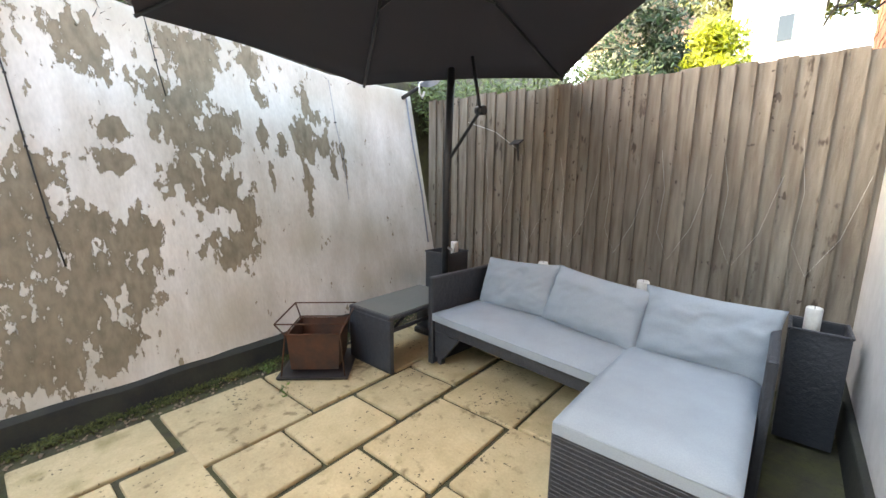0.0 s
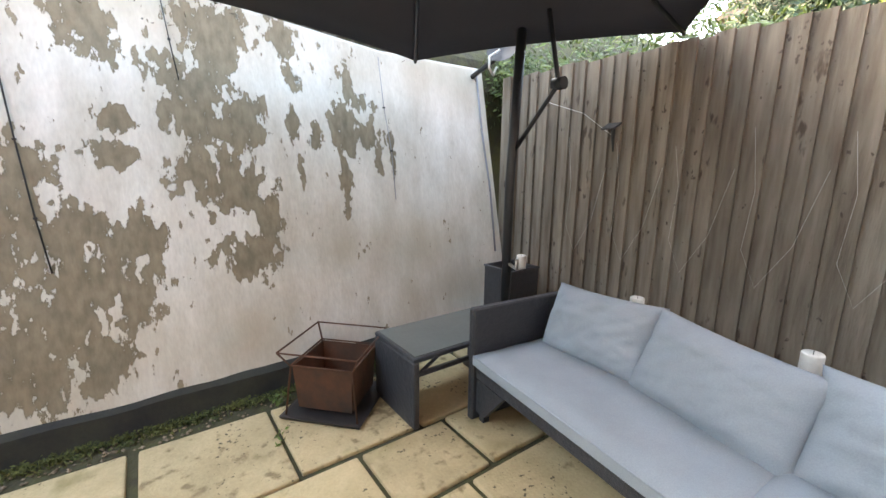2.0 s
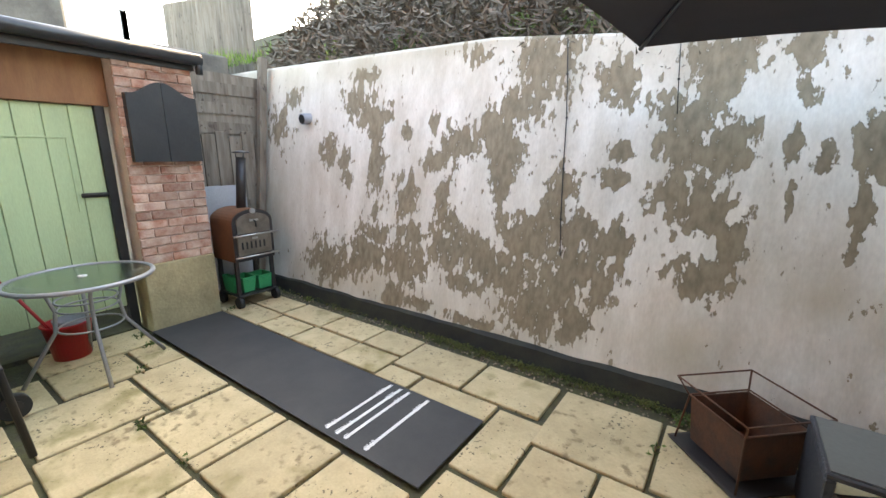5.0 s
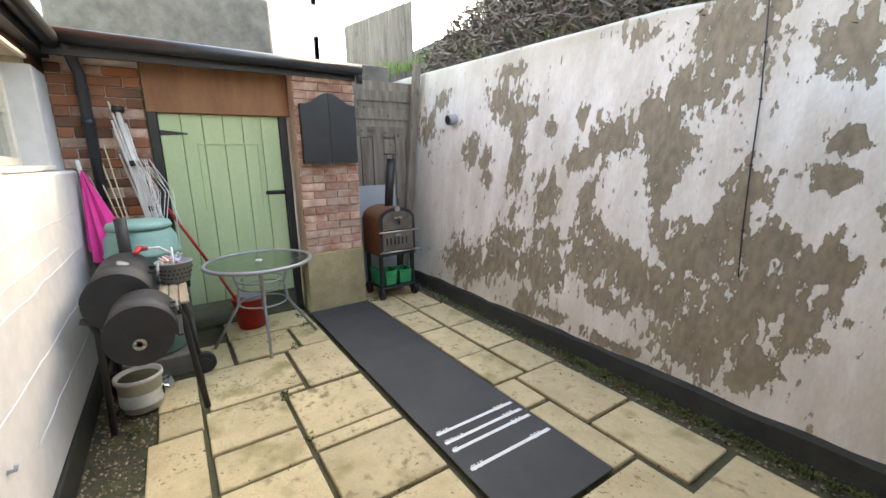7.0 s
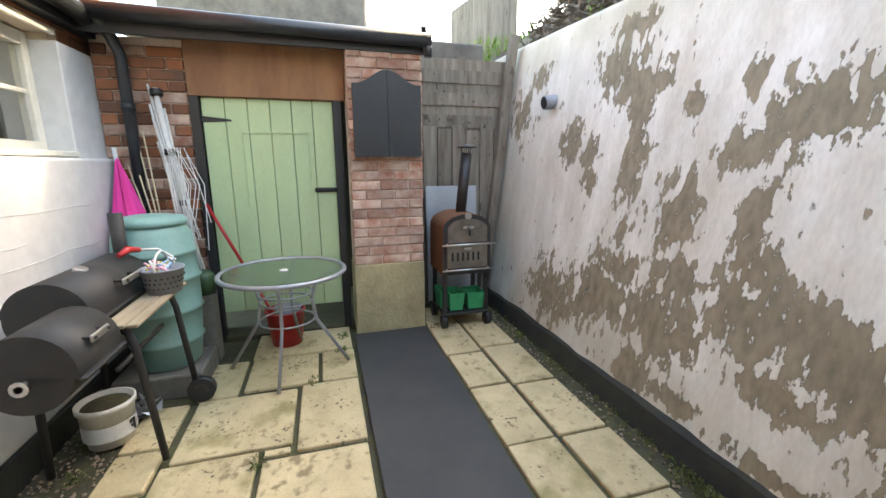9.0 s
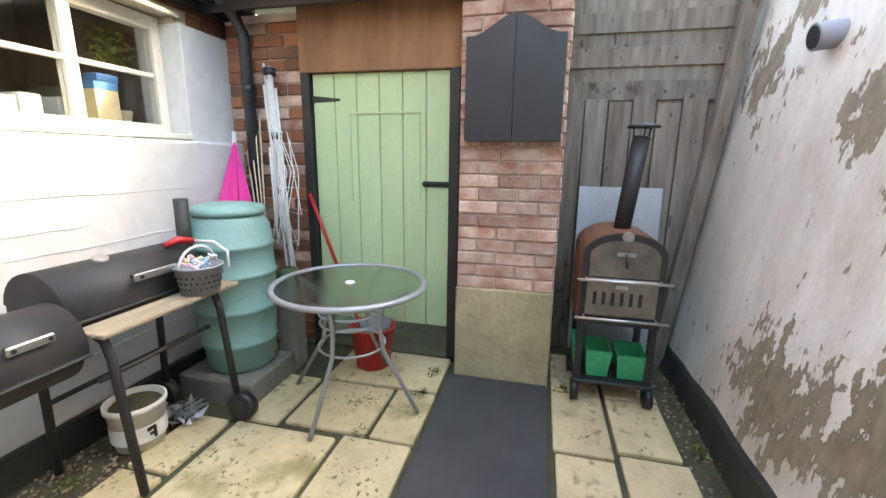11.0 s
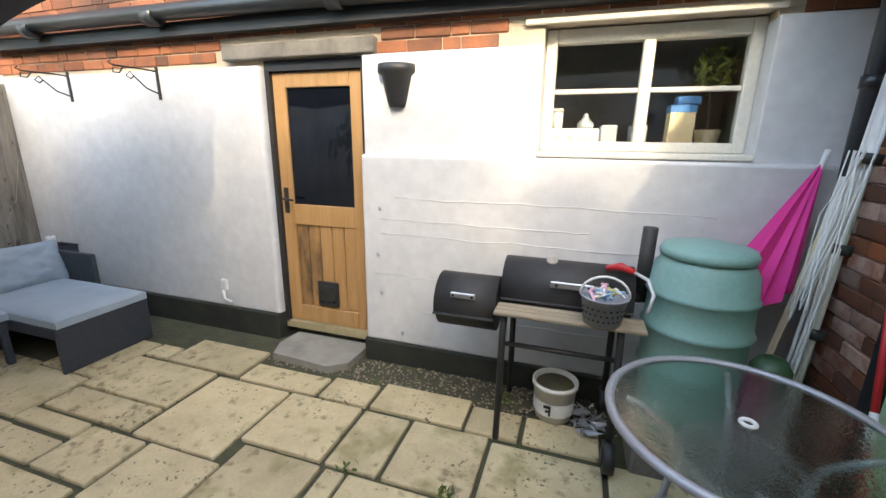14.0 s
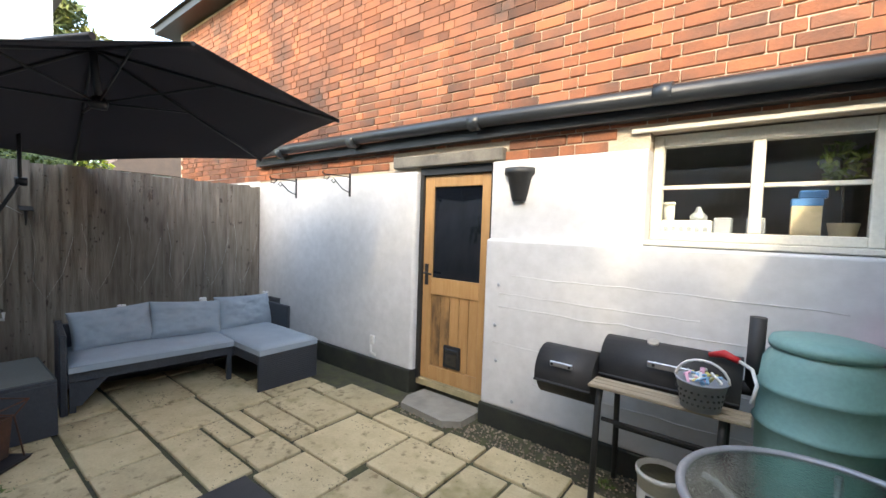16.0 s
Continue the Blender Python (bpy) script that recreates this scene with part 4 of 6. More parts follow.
def crate(y0, y1, x0, z1, label):
    c = thing("green_bucket", ((x0 + .1), (y0 + y1) / 2, .14), label, "bucket", "green buckets under the oven")
    bm = bmesh.new()
    lo = [bm.verts.new(v) for v in ((x0, y0 + .015, .142), (x0 + .18, y0 + .015, .142), (x0 + .18, y1 - .015, .142), (x0, y1 - .015, .142))]
    hi = [bm.verts.new(v) for v in ((x0 - .01, y0, z1), (x0 + .2, y0, z1), (x0 + .2, y1, z1), (x0 - .01, y1, z1))]
    inn = [bm.verts.new(v) for v in ((x0, y0 + .01, z1), (x0 + .19, y0 + .01, z1), (x0 + .19, y1 - .01, z1), (x0, y1 - .01, z1))]
    bot_ = [bm.verts.new(v) for v in ((x0 + .01, y0 + .02, .16), (x0 + .17, y0 + .02, .16), (x0 + .17, y1 - .02, .16), (x0 + .01, y1 - .02, .16))]
    bm.faces.new(lo), bm.faces.new(bot_)
    for A, B in ((lo, hi), (hi, inn), (inn, bot_)):
        for q in range(4):
            bm.faces.new((A[q], A[(q + 1) % 4], B[(q + 1) % 4], B[q]))
    part("tub", bm, M_GREENPL, c)
    part("handle", tube(bmesh.new(), [(x0 + .19, y0 + .02, z1 - .01), (x0 + .215, (y0 + y1) / 2, z1 - .05), (x0 + .19, y1 - .02, z1 - .01)], .004, 6), M_GREENPL, c)


crate(.735, .79, -.16, .31, "small green plastic bucket under the oven")
crate(.8, .94, -.1, .3, "green plastic bucket on the oven shelf")
crate(.965, 1.13, -.1, .29, "green plastic bucket on the oven shelf")

# ---- seating corner ----
LOW = Matrix.Diagonal((1, 1, .955, 1))
SWING = Matrix.Translation((4.52, -.68, 0)) @ Matrix.Rotation(radians(-6.5), 4, "Z") @ Matrix.Translation((-4.855, .65, 0))
SHORT = Matrix.Translation((4.05, 0, 0)) @ Matrix.Diagonal((.84, 1, 1, 1)) @ Matrix.Translation((-4.1, 0, 0))
bench = thing("sofa_bench", (4.9, -.1, 0), "charcoal rattan sofa bench with an arm", "sofa")
part("seat_frame", box(4.88, 5.5, -.64, .53, .25, .335, bevel=.006), M_WICKER, bench)
part("arm", box(4.86, 5.52, .53, .575, .0, .64, bevel=.008), M_WICKER, bench)
part("back_panel", box(5.5, 5.545, -.66, .575, .0, .6, bevel=.008), M_WICKER, bench)
for x, yy in ((4.9, -.6), (4.92, .5), (5.48, -.6)):
    part("leg", box(x - .02, x + .02, yy - .02, yy + .02, .0, .26, bevel=.003), M_WICKER, bench)
part("brace", extrude_poly(bmesh.new(), [(4.88, .52, .25), (4.88, .3, .25), (4.88, .45, .06), (4.88, .52, .06)], (.03, 0, 0)), M_WICKER, bench)
sofa = thing("sofa_chaise", (5.0, -.95, 0), "charcoal rattan chaise with a woven end panel", "sofa")
part("chaise_frame", box(4.14, 5.5, -1.25, -.66, .25, .335, bevel=.006), M_WICKER, sofa)
weave = part("chaise_front", box(4.11, 4.14, -1.255, -.655, .0, .335, bevel=.006), M_WICKER, sofa, "woven end panel of the chaise")
for i in range(16):
    part("strand", box(4.106, 4.11, -1.25, -.66, .012 + i * .02, .024 + i * .02, bevel=.002), M_WICKER, weave)
part("back_panel", box(5.5, 5.545, -1.28, -.665, .0, .6, bevel=.008), M_WICKER, sofa)
part("side_panel", box(4.75, 5.5, -1.29, -1.252, .0, .64, bevel=.008), M_WICKER, sofa)
for x, yy in ((4.9, -.7), (4.35, -1.22)):
    part("leg", box(x - .02, x + .02, yy - .02, yy + .02, .0, .26, bevel=.003), M_WICKER, sofa)


def pad(x0, x1, y0, y1, z0, z1, soft=.03):
    bm = bmesh.new()
    n = 14
    def h(u, v):
        e = min(u, 1 - u, v, 1 - v)
        return (1 - math.exp(-e * 22))
    top = [[bm.verts.new((x0 + (x1 - x0) * i / n, y0 + (y1 - y0) * k / n, z0 + (z1 - z0) * (.6 + .4 * h(i / n, k / n)) + .004 * noise.noise((i * .7, k * .7, x0 * 3)))) for k in range(n + 1)] for i in range(n + 1)]
    low_ = [[bm.verts.new((x0 + (x1 - x0) * i / n, y0 + (y1 - y0) * k / n, z0)) for k in range(n + 1)] for i in range(n + 1)]
    for i in range(n):
        for k in range(n):
            bm.faces.new((top[i][k], top[i + 1][k], top[i + 1][k + 1], top[i][k + 1])).smooth = True
            bm.faces.new((low_[i][k], low_[i][k + 1], low_[i + 1][k + 1], low_[i + 1][k]))
    for i in range(n):
        bm.faces.new((top[i][0], low_[i][0], low_[i + 1][0], top[i + 1][0])), bm.faces.new((top[i][n], top[i + 1][n], low_[i + 1][n], low_[i][n]))
        bm.faces.new((top[0][i], top[0][i + 1], low_[0][i + 1], low_[0][i])), bm.faces.new((top[n][i], low_[n][i], low_[n][i + 1], top[n][i + 1]))
    return bm


seat = thing("seat_pad", (5.1, -.05, .335), "flat grey-blue seat cushion on the sofa bench", "cushion")
part("cover", pad(4.855, 5.49, -.65, .525, .337, .42), M_CUSHION, seat)
part("piping", tube(bmesh.new(), [(4.857, -.648, .385), (4.857, .523, .385)], .004, 6), M_CUSHION, seat)
chpad = thing("seat_pad", (4.8, -.95, .335), "long flat grey-blue cushion on the chaise", "cushion")
part("cover", pad(4.1, 5.49, -1.25, -.662, .337, .425), M_CUSHION, chpad)
part("piping", tube(bmesh.new(), [(4.102, -1.248, .385), (4.102, -.664, .385), (4.86, -.664, .385)], .004, 6), M_CUSHION, chpad)


def pillow(w, h, thick, seed):
    """A plump back cushion with pulled corners and creases, standing in the xz plane."""
    bm, n = bmesh.new(), 34
    sides = []
    for s in (1, -1):
        g = []
        for i in range(n + 1):
            row = []
            for k in range(n + 1):
                u, v = 2 * i / n - 1, 2 * k / n - 1
                t = max(0, (1 - abs(u) ** 3.0) * (1 - abs(v) ** 3.0)) ** .55
                pull = 1 - .07 * (1 - u * u) * abs(v) ** 3 - .0
                pull2 = 1 - .06 * (1 - v * v) * abs(u) ** 3
                cr = .02 * t * noise.noise((u * 2.2 + seed, v * 3.1, seed * 2)) + .012 * t * (1 - 2 * abs(noise.noise((u * 4 + v * 3 + seed, v * 1.6 - u, seed)))) + .006 * t * noise.noise((u * 9 + seed, v * 7, 1))
                row.append(bm.verts.new((u * w / 2 * pull2, s * (t * thick / 2 + cr), v * h / 2 * pull)))
            g.append(row)
        sides.append(g)
    for g, flip in ((sides[0], 0), (sides[1], 1)):
        for i in range(n):
            for k in range(n):
                q = (g[i][k], g[i + 1][k], g[i + 1][k + 1], g[i][k + 1])
                bm.faces.new(q[::-1] if flip else q).smooth = True
    bmesh.ops.remove_doubles(bm, verts=bm.verts, dist=.0008)
    return bm


for xx, yy, w, seed, zr, roll in ((5.36, .2, .6, 1.3, 3, 3), (5.33, -.36, .62, 4.1, -4, -4), (5.0, -1.0, .6, 7.7, 1, -2)):
    c = tagged(new("back_cushion", mesh_of("back_cushion", pillow(w, .37, .2, seed), M_CUSHION)), "plump grey-blue back cushion leaning on the sofa", "cushion", "back cushions")
    c.matrix_world = (SWING if yy > -.5 else Matrix()) @ pose(xx, yy, .53, 0, 0, 90 + zr) @ pose(0, 0, 0, 24, roll, 0)


for ob_ in (sofa, chpad):
    ob_.matrix_world = SHORT @ LOW @ ob_.matrix_world
for ob_ in (bench, seat):
    ob_.matrix_world = SWING @ LOW @ ob_.matrix_world


def planter(x, y_, label, wide=1.0, high=.62):
    p = thing("planter", (x, y_, 0), label, "planter", "tall square planters")
    bm = bmesh.new()
    r, h = .13 * wide, high
    ringz = ((r, 0.0), (r, h), (r - .012, h), (r - .012, h - .1))
    rings = [[bm.verts.new((x + a * q, y_ + b * q, z)) for a, b in ((-1, -1), (1, -1), (1, 1), (-1, 1))] for q, z in ringz]
    bm.faces.new(rings[0]), bm.faces.new(rings[-1])
    for A, B in zip(rings, rings[1:]):
        for q in range(4):
            bm.faces.new((A[q], A[(q + 1) % 4], B[(q + 1) % 4], B[q]))
    part("box", bm, M_WICKER, p)
    for a, b, c, d in ((-.137, .137, -.137, -.119), (-.137, .137, .119, .137), (-.137, -.119, -.119, .119), (.119, .137, -.119, .119)):
        part("rim", box(x + a * wide, x + b * wide, y_ + c * wide, y_ + d * wide, high - .005, high + .008, bevel=.003), M_WICKER, p)
    part("soil", box(x - .115 * wide, x + .115 * wide, y_ - .115 * wide, y_ + .115 * wide, high - .12, high - .099), M_SOIL, p)
    return p


planter(5.42, 1.0, "tall charcoal square planter behind the sofa")
planter(5.34, -1.43, "tall charcoal square planter beside the chaise", .86, .57)


def candle(x, y_, z, h=.1):
    c = thing("candle", (x, y_, z), "white pillar candle with a short wick", "candle", "white candles")
    part("wax", lathe(bmesh.new(), x, y_, [(0, z), (.032, z), (.033, z + h - .005), (.03, z + h), (.012, z + h - .006), (0, z + h - .007)], 20), M_TUB, c)
    part("wick", tube(bmesh.new(), [(x, y_, z + h - .007), (x + .003, y_, z + h + .008)], .0015, 5), M_BLACK, c)


candle(5.31, -1.4, .471, .2)
candle(5.44, .93, .52, .19)
for yy in (.12, -.55):
    q = SWING @ Vector((5.522, yy, 0))
    candle(q.x, q.y, .574, .12)

lt = thing("low_table", (4.9, .9, 0), "low charcoal rattan table with a grey glass top", "table")
part("top", box(4.37, 5.08, .59, 1.01, .36, .385, bevel=.005), M_WICKER, lt)
part("glass_top", box(4.385, 5.065, .605, .995, .386, .391, bevel=.001), M_TABLETOP, lt, "dull grey glass top")
for x in (4.37, 5.045):
    part("end_panel", box(x, x + .035, .59, 1.01, .0, .36, bevel=.006), M_WICKER, lt)
for yy in (.62, .98):
    part("rail", box(4.405, 5.045, yy - .01, yy + .01, .27, .295, bevel=.003), M_WICKER, lt)
part("brace", tube(bmesh.new(), [(4.41, .62, .28), (5.04, .98, .28)], .01), M_WICKER, lt)

pit = thing("fire_pit", (4.13, 1.15, 0), "rusty square steel fire pit with a wire cage", "fire pit", turn=0)
PT = Matrix.Translation((4.16, 1.06, 0)) @ Matrix.Rotation(radians(-47), 4, "Z")
def pp(x, y_, z):
    return tuple(PT @ Vector((x, y_, z)))


def tapered(a, b, z0, z1, wall=.006):
    bm = bmesh.new()
    rings = [[bm.verts.new(pp(sx * r, sy * r, z)) for sx, sy in ((-1, -1), (1, -1), (1, 1), (-1, 1))] for r, z in ((a, z0), (b, z1), (b - wall, z1), (a - wall, z0 + .02))]
    bm.faces.new(rings[0]), bm.faces.new(rings[-1])
    for A, B in zip(rings, rings[1:]):
        for q in range(4):
            bm.faces.new((A[q], A[(q + 1) % 4], B[(q + 1) % 4], B[q]))
    return bm


part("tray", tapered(.215, .225, .0, .018), M_SOOT, pit, "flat grey ash tray")
part("bowl", tapered(.15, .165, .04, .28), M_PITRUST, pit, "rusted steel bowl")
for sx, sy in ((-1, -1), (1, -1), (1, 1), (-1, 1)):
    part("corner_rod", tube(bmesh.new(), [pp(sx * .2, sy * .2, .0), pp(sx * .17, sy * .17, .28), pp(sx * .215, sy * .215, .37)], .005, 6), M_PITRUST, pit)
cage = [pp(sx * .215, sy * .215, .37) for sx, sy in ((-1, -1), (1, -1), (1, 1), (-1, 1), (-1, -1))]
for a, b in zip(cage, cage[1:]):
    part("top_rod", tube(bmesh.new(), [a, b], .005, 6), M_PITRUST, pit)
mid = [pp(sx * .17, sy * .17, .285) for sx, sy in ((-1, -1), (1, -1), (1, 1), (-1, 1), (-1, -1))]
for a, b in zip(mid, mid[1:]):
    part("middle_rod", tube(bmesh.new(), [a, b], .005, 6), M_PITRUST, pit)

# cantilever umbrella
umb = thing("cantilever_umbrella", (5.45, .8, 0), "open charcoal cantilever garden umbrella", "umbrella")
APEX = Vector((4.3, .4, 2.66))
TIPS = [Vector(v) for v in ((5.85, .22, 2.02), (4.95, 1.5, 1.98), (3.43, 1.48, 2.09), (2.92, .3, 2.38), (3.22, -.82, 2.29), (4.6, -.95, 2.12))]
bm = bmesh.new()
apex = bm.verts.new(APEX)
N = 8
for a, b in zip(TIPS, TIPS[1:] + TIPS[:1]):
    rows_ = []
    for i in range(1, N + 1):
        row = []
        for k in range(N + 1):
            u, v = i / N, k / N
            p = APEX.lerp(a.lerp(b, v), u)
            edge_in = 1 - .025 * 4 * v * (1 - v) * u
            p = APEX + (p - APEX) * edge_in
            p.z -= .035 * 4 * v * (1 - v) * u * (1 - u) * 2
            row.append(bm.verts.new(p))
        rows_.append(row)
    for k in range(N):
        bm.faces.new((apex, rows_[0][k], rows_[0][k + 1])).smooth = True
    for i in range(N - 1):
        for k in range(N):
            bm.faces.new((rows_[i][k], rows_[i + 1][k], rows_[i + 1][k + 1], rows_[i][k + 1])).smooth = True
bmesh.ops.remove_doubles(bm, verts=bm.verts, dist=.0005)
canopy = part("canopy", bm, M_CANOPY, umb)
sol = canopy.modifiers.new("cloth", "SOLIDIFY")
sol.thickness = .004
HUB = Vector((4.4, .35, 2.3))
for t in TIPS:
    rib = part("rib", tube(bmesh.new(), [APEX + Vector((0, 0, -.03)), t + Vector((0, 0, -.012))], .012, 6), M_DARKMETAL, umb)
    part("strut", tube(bmesh.new(), [HUB, APEX.lerp(t, .48) + Vector((0, 0, -.02))], .009, 6), M_DARKMETAL, rib)
part("hub", lathe(bmesh.new(), 4.4, .35, [(0, 2.26), (.05, 2.26), (.06, 2.3), (.04, 2.34), (0, 2.34)], 20), M_DARKMETAL, umb)
part("crown", tube(bmesh.new(), [(4.4, .35, 2.32), (4.3, .4, 2.64)], .025, 10), M_DARKMETAL, umb)
part("pole", tube(bmesh.new(), [(5.22, .85, .0), (5.22, .85, 1.2), (5.28, .84, 2.5)], .03, 14), M_DARKMETAL, umb)
part("arm", tube(bmesh.new(), [(5.27, .82, 2.45), (4.9, .64, 2.74), (4.3, .4, 2.72)], .025, 10), M_DARKMETAL, umb)
part("brace", tube(bmesh.new(), [(5.23, .83, 1.4), (5.36, .64, 1.76), (5.22, .66, 2.3)], .014, 8), M_DARKMETAL, umb)
part("joint", tube(bmesh.new(), [(5.36, .6, 1.76), (5.36, .67, 1.76)], .035, 14), M_DARKMETAL, umb, "round dark pivot joint")
part("crank", tube(bmesh.new(), [(5.22, .83, .7), (5.22, .76, .68), (5.22, .76, .74)], .012, 8), M_STEEL, umb)
part("base", box(5.0, 5.46, .68, 1.0, .0, .05, bevel=.01), M_DARKMETAL, umb)

# ---- barbecue corner ----
bbq = thing("smoker_barbecue", (1.0, -1.25, 0), "black offset smoker barbecue with a timber front shelf", "barbecue")


def drum(x0, x1, cy, cz, r, a0=0, a1=360, seg=28):
    bm = bmesh.new()
    n = max(3, int(seg * (a1 - a0) / 360))
    A = [(cy + r * math.cos(radians(a0 + (a1 - a0) * i / n)), cz + r * math.sin(radians(a0 + (a1 - a0) * i / n))) for i in range(n + (0 if a1 - a0 >= 360 else 1))]
    va = [bm.verts.new((x0, y_, z)) for y_, z in A]
    vb = [bm.verts.new((x1, y_, z)) for y_, z in A]
    for i in range(len(A) if a1 - a0 >= 360 else len(A) - 1):
        k = (i + 1) % len(A)
        bm.faces.new((va[i], va[k], vb[k], vb[i])).smooth = True
    bm.faces.new(va), bm.faces.new(vb[::-1])
    return bm


part("main_drum", drum(.69, 1.315, -1.3, .76, .145), M_BBQ, bbq)
lid = part("lid", drum(.685, 1.32, -1.292, .765, .155, -12, 172), M_BBQ, bbq)
part("lid_lip", box(.685, 1.32, -1.145, -1.125, .728, .738, bevel=.003), M_BBQ, lid)
part("lid_handle", box(.87, 1.075, -1.118, -1.106, .83, .862, bevel=.004), M_STEEL, lid, "flat steel handle")
for x in (.9, 1.045):
    part("handle_bolt", tube(bmesh.new(), [(x, -1.16, .846), (x, -1.1, .846)], .008, 8), M_BLACK, lid)
part("gauge", tube(bmesh.new(), [(1.08, -1.27, .91), (1.08, -1.262, .93)], .028, 18), M_STEEL, lid)
part("firebox", drum(1.335, 1.65, -1.2, .67, .14), M_BBQ, bbq)
fl = part("firebox_lid", drum(1.33, 1.655, -1.192, .675, .15, -10, 172), M_BBQ, bbq)
part("firebox_lip", box(1.33, 1.655, -1.05, -1.025, .64, .65, bevel=.003), M_BBQ, fl)
part("firebox_handle", box(1.43, 1.56, -1.042, -1.03, .742, .772, bevel=.004), M_STEEL, fl, "flat steel handle")
for x in (1.445, 1.545):
    part("handle_bolt", tube(bmesh.new(), [(x, -1.075, .757), (x, -1.025, .757)], .007, 8), M_BLACK, fl)
part("damper", tube(bmesh.new(), [(1.65, -1.2, .65), (1.69, -1.2, .65)], .014, 12), M_STEEL, bbq)
part("damper_plate", tube(bmesh.new(), [(1.685, -1.2, .65), (1.69, -1.2, .65)], .028, 12), M_STEEL, bbq)
part("chimney", tube(bmesh.new(), [(.645, -1.28, .76), (.64, -1.28, 1.13)], .034, 18), M_BBQ, bbq, "black chimney stack")
part("chimney_elbow", tube(bmesh.new(), [(.7, -1.28, .78), (.645, -1.28, .78)], .034, 14), M_BBQ, bbq)
for i in range(3):
    part("shelf_slat", box(.64, 1.325, -1.125 + i * .05, -1.08 + i * .05, .7, .718, bevel=.004), M_BARE, bbq, "weathered timber slat")
for x, yy in ((1.28, -1.02), (1.28, -1.4), (.74, -1.02), (.74, -1.4)):
    part("leg", tube(bmesh.new(), [(x, yy + (.05 if yy > -1.2 else -.02), .02 if x > 1 else .1), (x, yy, .6), (x, yy - .02, .67), (x, yy - .06, .69)], .017, 8), M_BBQ, bbq)
for z, yy in ((.35, -1.4), (.5, -1.1)):
    part("cross_bar", tube(bmesh.new(), [(.74, yy, z), (1.28, yy, z)], .012, 8), M_BBQ, bbq)
for yy in (-.945, -1.43):
    wh = part("wheel", tube(bmesh.new(), [(.715, yy, .075), (.765, yy, .075)], .075, 22), M_BLACK, bbq)
    part("hub", tube(bmesh.new(), [(.766, yy, .075), (.772, yy, .075)], .04, 12), M_SOOT, wh)
wb = thing("peg_basket", (.86, -1.02, .735), "grey perforated plastic basket of pastel clothes pegs", "basket")
part("basket", lathe(bmesh.new(), .86, -1.03, [(0, .738), (.08, .738), (.102, .87), (.106, .87), (.106, .862), (.092, .862), (.07, .75), (0, .75)], 24), M_GREYPL, wb)
part("handle", tube(bmesh.new(), [(.86 + .105 * math.cos(a), -1.03, .865 + .09 * math.sin(a)) for a in [math.pi * i / 10 for i in range(11)]], .006, 8), M_TUB, wb, "pale bail handle")
for i in range(26):
    a, r = rng.uniform(0, 6.28), rng.uniform(0, .075)
    bmp = box(-.03, .03, -.006, .006, -.005, .005, bevel=.002)
    o = part("peg", bmp, M_PASTEL[i % 4], None)
    o.parent = wb
    o.matrix_parent_inverse = wb.matrix_world.inverted()
    o.matrix_basis = pose(.86 + r * math.cos(a), -1.03 + r * math.sin(a), .865 + rng.uniform(0, .03), rng.uniform(-50, 50), rng.uniform(-50, 50), rng.uniform(0, 360))
holes = bmesh.new()
for k in range(3):
    for i in range(24):
        a = 2 * math.pi * i / 24 + k * .13
        r = .083 + k * .008
        c = Vector((.86 + (r + .002) * math.cos(a), -1.03 + (r + .002) * math.sin(a), .77 + k * .028))
        tube(holes, [c - Vector((math.cos(a), math.sin(a), 0)) * .003, c + Vector((math.cos(a), math.sin(a), 0)) * .001], .0055, 6)
part("perforations", holes, M_BLACK, wb)
wb.matrix_world = Matrix.Translation((-.03, -.0, -.017)) @ wb.matrix_world
# red glove-like object with white handle, simplified to two tubes
glove = thing("red_brush", (.7, -1.2, .9), "red glove-like object with a white handle on the barbecue lid", "brush")
part("handle", tube(bmesh.new(), [(.82, -1.22, .925), (.76, -1.2, .945), (.7, -1.17, .93)], [.012, .02, .014], 10), M_RED, glove)
part("loop", tube(bmesh.new(), [(.7, -1.17, .93), (.65, -1.1, .92), (.63, -1.04, .87), (.645, -1.03, .79)], .008, 8), M_POLE, glove)

tubb = thing("white_paint_tub", (1.1, -1.15, 0), "dirty white plastic tub full of dark soil", "tub")
part("tub", lathe(bmesh.new(), 1.09, -1.15, [(0, .003), (.098, .003), (.118, .2), (.126, .2), (.126, .225), (.114, .225), (.112, .2), (0, .2)], 28), M_TUB, tubb)
part("soil", lathe(bmesh.new(), 1.09, -1.15, [(0, .195), (.111, .195), (.1, .205), (0, .21)], 20), M_SOIL, tubb)
part("label", tube(bmesh.new(), [(1.09, -1.15, .05), (1.09, -1.15, .13)], .1135, 28, ends=False), M_TUB, tubb)
part("mark", box(1.1, 1.112, -1.038, -1.033, .06, .12), M_BLACK, tubb, "dark printed mark")
part("mark", box(1.112, 1.14, -1.04, -1.035, .105, .12), M_BLACK, tubb, "dark printed mark")
part("mark", box(1.112, 1.13, -1.04, -1.035, .08, .092), M_BLACK, tubb, "dark printed mark")
tubb.matrix_world = Matrix.Translation((-.08, -.15, 0)) @ tubb.matrix_world
foil = bmesh.new()
for _ in range(60):
    c = Vector((.8 + rng.gauss(0, .05), -1.26 + rng.gauss(0, .04), .01 + abs(rng.gauss(.02, .025))))
    q = [foil.verts.new(c + Vector((rng.gauss(0, .03), rng.gauss(0, .03), rng.uniform(-.01, .03)))) for _ in range(3)]
    foil.faces.new(q)
tagged(new("crumpled_bag", mesh_of("crumpled_bag", foil, M_FOIL)), "crumpled silver plastic bag on the slabs", "bag")

